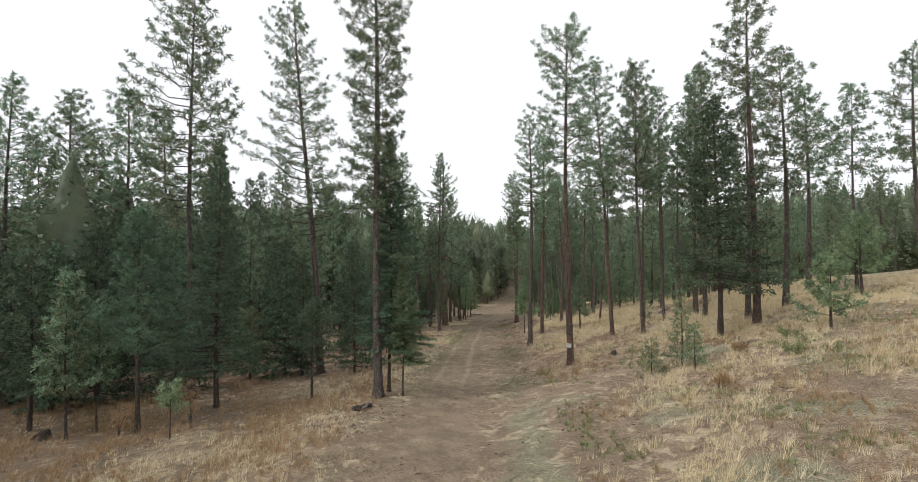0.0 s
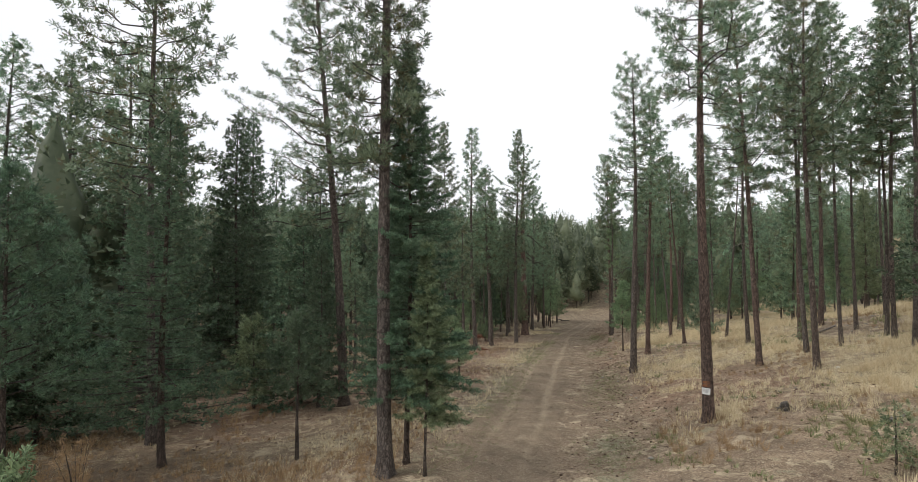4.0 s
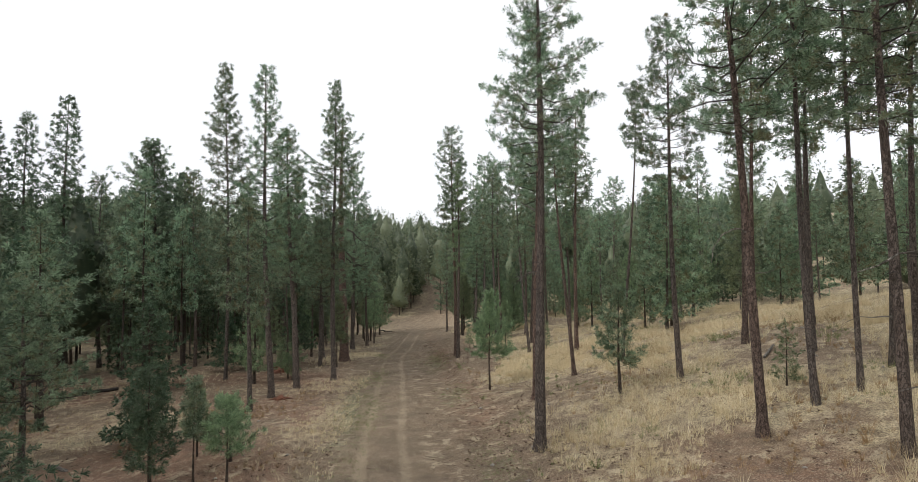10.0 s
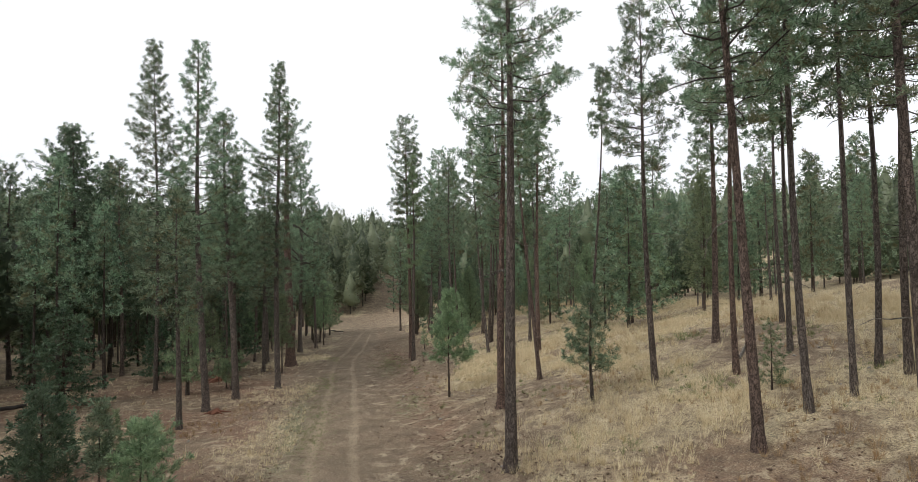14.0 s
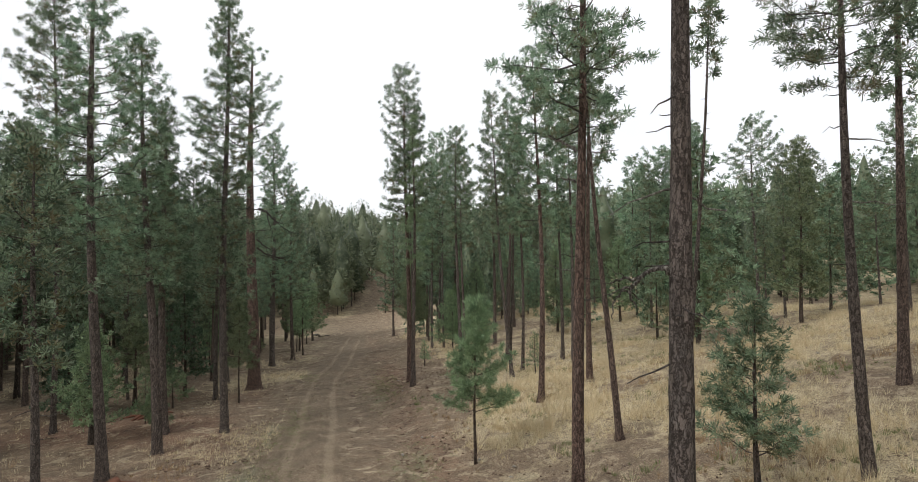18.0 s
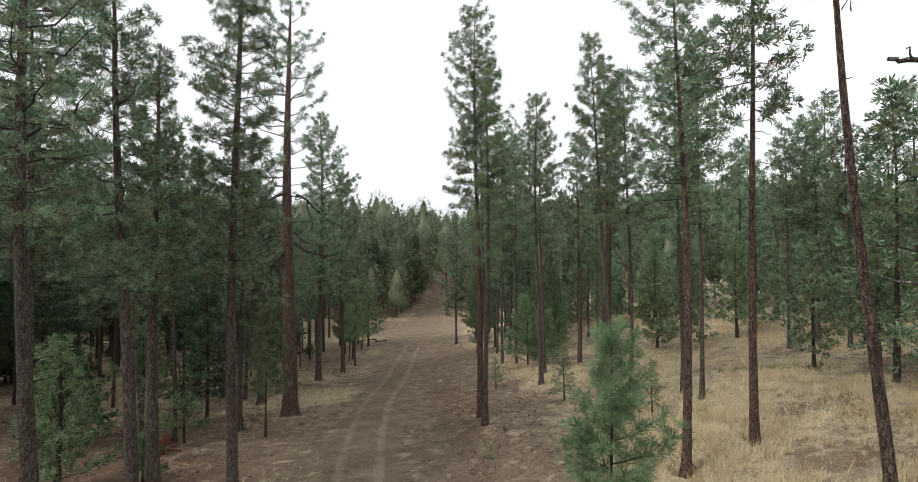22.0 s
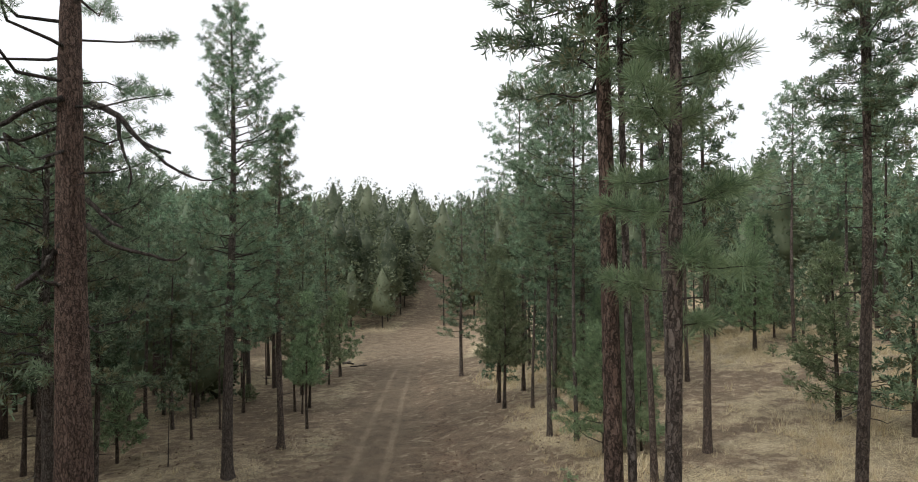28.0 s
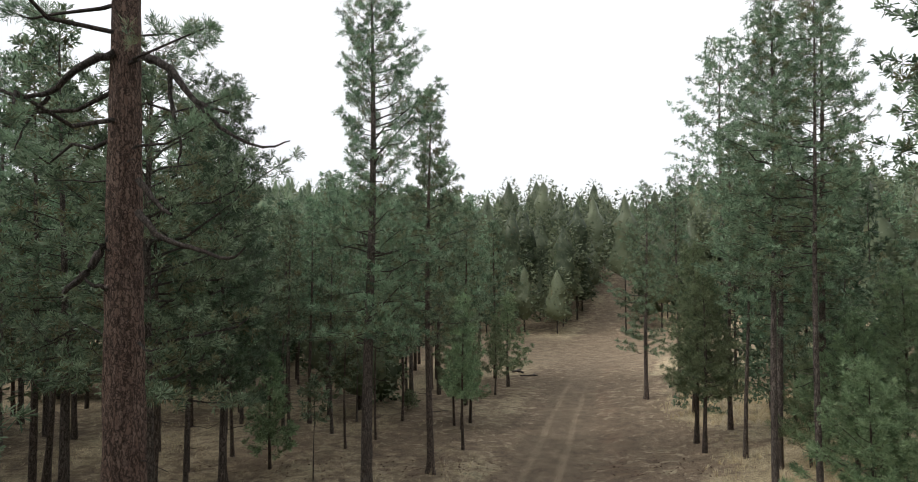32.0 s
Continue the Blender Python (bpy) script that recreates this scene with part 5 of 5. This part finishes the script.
# crumpled paper in the grass
bm = bmesh.new()
bmesh.ops.create_icosphere(bm, subdivisions=2, radius=0.085)
for v in bm.verts:
    v.co *= 1 + 0.28 * noise.noise(v.co * 22)
    v.co.z *= 0.75
paper_me = bpy.data.meshes.new("paper_litter")
bm.to_mesh(paper_me)
bm.free()
paper_me.materials.append(SIGN_WHITE)
paper = new("paper_litter", paper_me)
paper.location = on_ground(14.07, 39.7, 0.05)
tagged(paper, "crumpled white paper litter lying in dry grass", "litter")


def stump(x, y, height, radius, mat, label, seed, splinters=9):
    rng = np.random.RandomState(seed)
    root = new("stump")
    root.location = on_ground(x, y)
    tagged(root, label, "stump")
    u = np.linspace(0, 1, 7)
    line = np.stack([0.05 * np.sin(u * 3), 0.04 * np.cos(u * 2), u * height - 0.08], 1)
    v, f = tube(line, radius * (1.35 - 0.45 * u ** 0.5), 14, rng, 0.13)
    n = len(v)
    top = np.concatenate([v, [[line[-1, 0], line[-1, 1], height * 0.86]]])
    cap = np.array([[n - 14 + i, n - 14 + (i + 1) % 14, n] for i in range(14)])
    part("body", np_mesh("body", top, np.concatenate([f, cap]), mat, False), root)
    for i in range(splinters):
        a = rng.uniform(0, 6.28)
        s = np.linspace(0, 1, 4)
        ln = rng.uniform(0.4, 1.2) * radius * 2.2
        P = np.stack([math.cos(a) * (radius * 0.8 + s * ln), math.sin(a) * (radius * 0.8 + s * ln), height * rng.uniform(0.1, 0.7) * (1 - s) + 0.03], 1)
        part("root", np_mesh("root", *tube(P, radius * 0.22 * (1 - 0.8 * s), 6, rng, 0.12), mat, True), root)
    return root


def log(x, y, length, radius, turn, mat, label, seed, lift=0.0):
    rng = np.random.RandomState(seed)
    u = np.linspace(-0.5, 0.5, 9)
    P = np.stack([u * length * math.cos(turn), u * length * math.sin(turn), np.zeros(9)], 1)
    P[:, 2] = [float(ground_z(x + a, y + b)) + radius * 0.75 + lift for a, b in P[:, :2]]
    P[:, 2] -= float(ground_z(x, y))
    P += rng.normal(0, 0.02, P.shape)
    v, f = tube(P, radius * (1 - 0.25 * (u + 0.5)), 9, rng, 0.10)
    ends = np.array([[0, i + 1, i] for i in range(1, 8)] + [[len(v) - 9, len(v) - 9 + i, len(v) - 9 + i + 1] for i in range(1, 8)])
    ob = new("fallen_log", np_mesh("fallen_log", v, np.concatenate([f, ends]), mat, False))
    ob.location = on_ground(x, y)
    return tagged(ob, label, "log")


SNAG = bark_material("weathered_limb", (0.22, 0.185, 0.155), (0.24, 0.215, 0.19), (0.05, 0.042, 0.036), 0.3)
CHAR = plain("charred_wood", (0.05, 0.042, 0.038), 0.9)
REDROT = plain("rotten_red_wood", (0.19, 0.085, 0.055), 0.9)
stump(9.4, 33.7, 0.34, 0.14, SNAG, "weathered grey splintered root stump in dry grass", 5, 12)
stump(-19.2, 25.6, 0.5, 0.22, CHAR, "dark charred stump at the edge of the wood", 6, 4)
stump(-7.3, 77.0, 0.4, 0.5, REDROT, "rotten reddish pine stump on needle litter", 7, 5)
stump(-5.8, 65.6, 0.25, 0.3, REDROT, "low rotten reddish stump beside the track", 8, 4)
stump(-7.4, 78.6, 0.4, 0.45, REDROT, "broken reddish stump among pine cones", 9, 6)
log(-4.5, 25.5, 0.9, 0.11, 0.3, CHAR, "short charred log lying on the verge", 11)
log(-4.3, 25.25, 0.7, 0.08, 1.4, DEADWOOD, "short pale log end leaning on another", 12, 0.1)
log(-4.7, 25.2, 0.6, 0.07, 2.3, CHAR, "small charred piece of firewood", 13)
log(-18.9, 71.1, 2.6, 0.16, 0.4, CHAR, "dark fallen log on red needle litter", 14)
log(-13.5, 55.0, 1.6, 0.09, 2.4, DEADWOOD, "grey fallen branch on the slope", 15)
log(-15.0, 52.5, 1.2, 0.1, 0.9, CHAR, "short dark log half in litter", 16)
log(11.6, 31.0, 0.9, 0.05, 0.5, DEADWOOD, "thin grey fallen branch in dry grass", 17)
log(15.2, 29.2, 1.4, 0.06, 2.6, DEADWOOD, "thin grey fallen branch in dry grass", 18)
log(19.5, 52.5, 2.2, 0.07, 0.7, DEADWOOD, "long grey fallen branch in dry grass", 19)
log(3.1, 134.0, 1.3, 0.14, 0.9, DEADWOOD, "pale bleached log at the edge of the clearing", 20)
log(3.5, 133.4, 1.1, 0.10, 2.2, CHAR, "dark log in a brush heap by the clearing", 21)
log(4.4, 131.6, 1.8, 0.07, 0.3, CHAR, "dark branch in a brush heap by the clearing", 22)
log(4.9, 132.2, 1.5, 0.06, 1.5, SNAG, "grey branch in a brush heap by the clearing", 23)
# weathered crooked limbs still on the pines
R2 = next(o for o in bpy.data.objects if o.name.startswith("pine_tree") and abs(o.location.x - 6.2) < 0.4 and abs(o.location.y - 48.3) < 0.5)
limb_lines = [
    ([(-0.1, 0.02, 6.75), (-0.25, 0.12, 6.85), (-0.42, 0.2, 6.78), (-0.58, 0.28, 6.64), (-0.8, 0.36, 6.66), (-1.05, 0.42, 6.56)], 0.055, 0.015),
    ([(-0.5, 0.24, 6.7), (-0.68, 0.3, 6.52), (-0.88, 0.36, 6.46), (-0.98, 0.42, 6.25), (-1.0, 0.44, 5.95)], 0.036, 0.009),
    ([(-0.7, 0.3, 6.52), (-0.72, 0.33, 6.3), (-0.6, 0.3, 6.15)], 0.032, 0.012),
    ([(-0.88, 0.36, 6.46), (-0.6, 0.42, 6.38), (-0.3, 0.5, 6.2)], 0.02, 0.006),
    ([(-0.8, 0.36, 6.66), (-0.98, 0.3, 6.75), (-1.1, 0.3, 6.82)], 0.011, 0.004),
    ([(-0.88, 0.36, 6.46), (-1.08, 0.38, 6.38), (-1.2, 0.36, 6.4)], 0.014, 0.005),
]
limb_lines = [([(-0.1 + (x + 0.1) * 0.8, y * 0.8, 6.62 + (z - 6.75) * 0.8) for x, y, z in pts], a * 0.8, b * 0.8) for pts, a, b in limb_lines]
crooked("broken_limb", R2, limb_lines, SNAG, "twisted grey broken dead limb")
R5 = next(o for o in bpy.data.objects if o.name.startswith("pine_tree") and abs(o.location.x - 12.2) < 0.06 and abs(o.location.y - 43.9) < 0.06)
crooked("bent_limb", R5, [([(-0.4, 0, 6.5), (-0.8, 0, 6.62), (-1.3, -0.02, 6.4), (-1.65, -0.05, 5.95), (-1.72, -0.05, 5.5)], 0.03, 0.012)], DEADWOOD, "thin pale arching dead limb")
R3 = next(o for o in bpy.data.objects if o.name.startswith("pine_tree") and abs(o.location.x - 8.3) < 0.06 and abs(o.location.y - 55.3) < 0.06)
crooked("dead_limb", R3, [([(0.09, -0.11, 9.65), (-0.06, 0.07, 9.80), (-0.19, 0.21, 9.95), (-0.33, 0.34, 10.01), (-0.49, 0.51, 10.15), (-0.66, 0.67, 10.17)], 0.05, 0.016), ([(-0.15, 0.17, 9.91), (-0.21, 0.22, 9.83)], 0.02, 0.012)], DEADWOOD, "barkless pale dead limb")
crooked("dead_stub", R3, [([(0.06, -0.10, 8.80), (-0.06, 0.04, 8.87), (-0.22, 0.22, 8.92)], 0.035, 0.024), ([(-0.08, 0.06, 8.88), (-0.09, 0.07, 9.03)], 0.012, 0.008)], SNAG, "short grey broken stub")
BIG = next(o for o in bpy.data.objects if o.name.startswith("pine_tree") and abs(o.location.x - -2.2) < 0.06 and abs(o.location.y - 84.5) < 0.06)
gnarl_east = [
    ([(0.3, 0, 13.2), (0.9, -0.1, 12.9), (1.5, -0.2, 12.2), (2.1, -0.2, 12.0)], 0.09, 0.03),
    ([(0.9, -0.1, 12.9), (1.0, -0.2, 12.2), (1.3, -0.3, 11.5), (1.2, -0.3, 11.0)], 0.05, 0.012),
    ([(1.5, -0.2, 12.2), (2.2, -0.4, 11.6), (2.9, -0.4, 11.3), (3.4, -0.5, 11.4)], 0.045, 0.01),
    ([(0.2, 0, 10.3), (0.8, -0.2, 9.8), (1.5, -0.2, 9.6), (2.2, -0.3, 9.4), (2.5, -0.3, 9.6)], 0.07, 0.012),
    ([(0.2, 0, 10.9), (0.7, -0.1, 10.4), (1.1, -0.3, 10.2)], 0.06, 0.03),
]
gnarl_west = [
    ([(-0.3, 0, 13.3), (-1.0, -0.1, 13.0), (-1.6, -0.1, 12.5), (-2.3, -0.2, 12.5), (-2.9, -0.2, 12.9)], 0.08, 0.02),
    ([(-1.6, -0.1, 12.5), (-2.2, 0, 12.0), (-2.4, 0, 11.5)], 0.04, 0.01),
    ([(-0.3, 0, 9.9), (-0.7, -0.1, 9.2), (-1.2, -0.1, 8.8)], 0.09, 0.05),
    ([(-0.3, -0.1, 8.9), (-0.55, -0.2, 8.95), (-0.8, -0.2, 9.2)], 0.05, 0.012),
    ([(0.25, 0, 7.9), (0.5, -0.1, 7.75), (0.75, -0.1, 7.8)], 0.03, 0.008),
]
for ln in gnarl_east + gnarl_west:
    crooked("gnarled_limb", BIG, [ln], LIMB)


def dead_shrub(x, y, h, spread, mat, label, seed):
    """A leafless or browned bush: stems from one base with fine side twigs."""
    rng = np.random.RandomState(seed)
    root = new("dead_shrub")
    root.location = on_ground(x, y)
    tagged(root, label, "shrub")
    tips, ways = [], []
    for i in range(7):
        a, s = rng.uniform(0, 6.28), np.linspace(0, 1, 5)
        out = np.array([math.cos(a), math.sin(a), 0]) * spread * rng.uniform(0.3, 1)
        P = s[:, None] ** 1.3 * out + np.array([0, 0, 1.0]) * (s * h * rng.uniform(0.6, 1))[:, None] + rng.normal(0, 0.02, (5, 3)) * s[:, None]
        P[0, 2] = -0.05
        part("stem", np_mesh("stem", *tube(P, 0.016 * (1 - 0.8 * s), 5), LIMB, True), root)
        for k in range(12):
            q = rng.uniform(0.3, 1)
            tips.append([np.interp(q, s, P[:, c]) for c in range(3)])
            ways.append(out / (np.linalg.norm(out) + 1e-6) * 0.6 + rng.normal(0, 0.6, 3))
    part("foliage", np_mesh("foliage", *sprays(rng, np.array(tips), np.array(ways), 14, 0.2, 0.008, 0.5), mat), root)


dead_shrub(-12.3, 25.3, 2.3, 0.7, WEED, "browned dead sapling at the edge of the wood", 3)
dead_shrub(-15.4, 25.0, 1.6, 0.9, WEED, "rusty brown dying shrub among the young firs", 4)
dead_shrub(13.8, 27.2, 0.6, 0.5, WEED, "low russet shrub among dry grass", 5)
dead_shrub(10.4, 22.2, 0.6, 0.45, WEED, "low russet shrub among dry grass", 6)
dead_shrub(14.9, 24.4, 0.5, 0.6, HERB, "low green shrub on the grassy bank", 7)
dead_shrub(16.6, 27.8, 0.6, 0.7, HERB, "low green shrub on the grassy bank", 8)
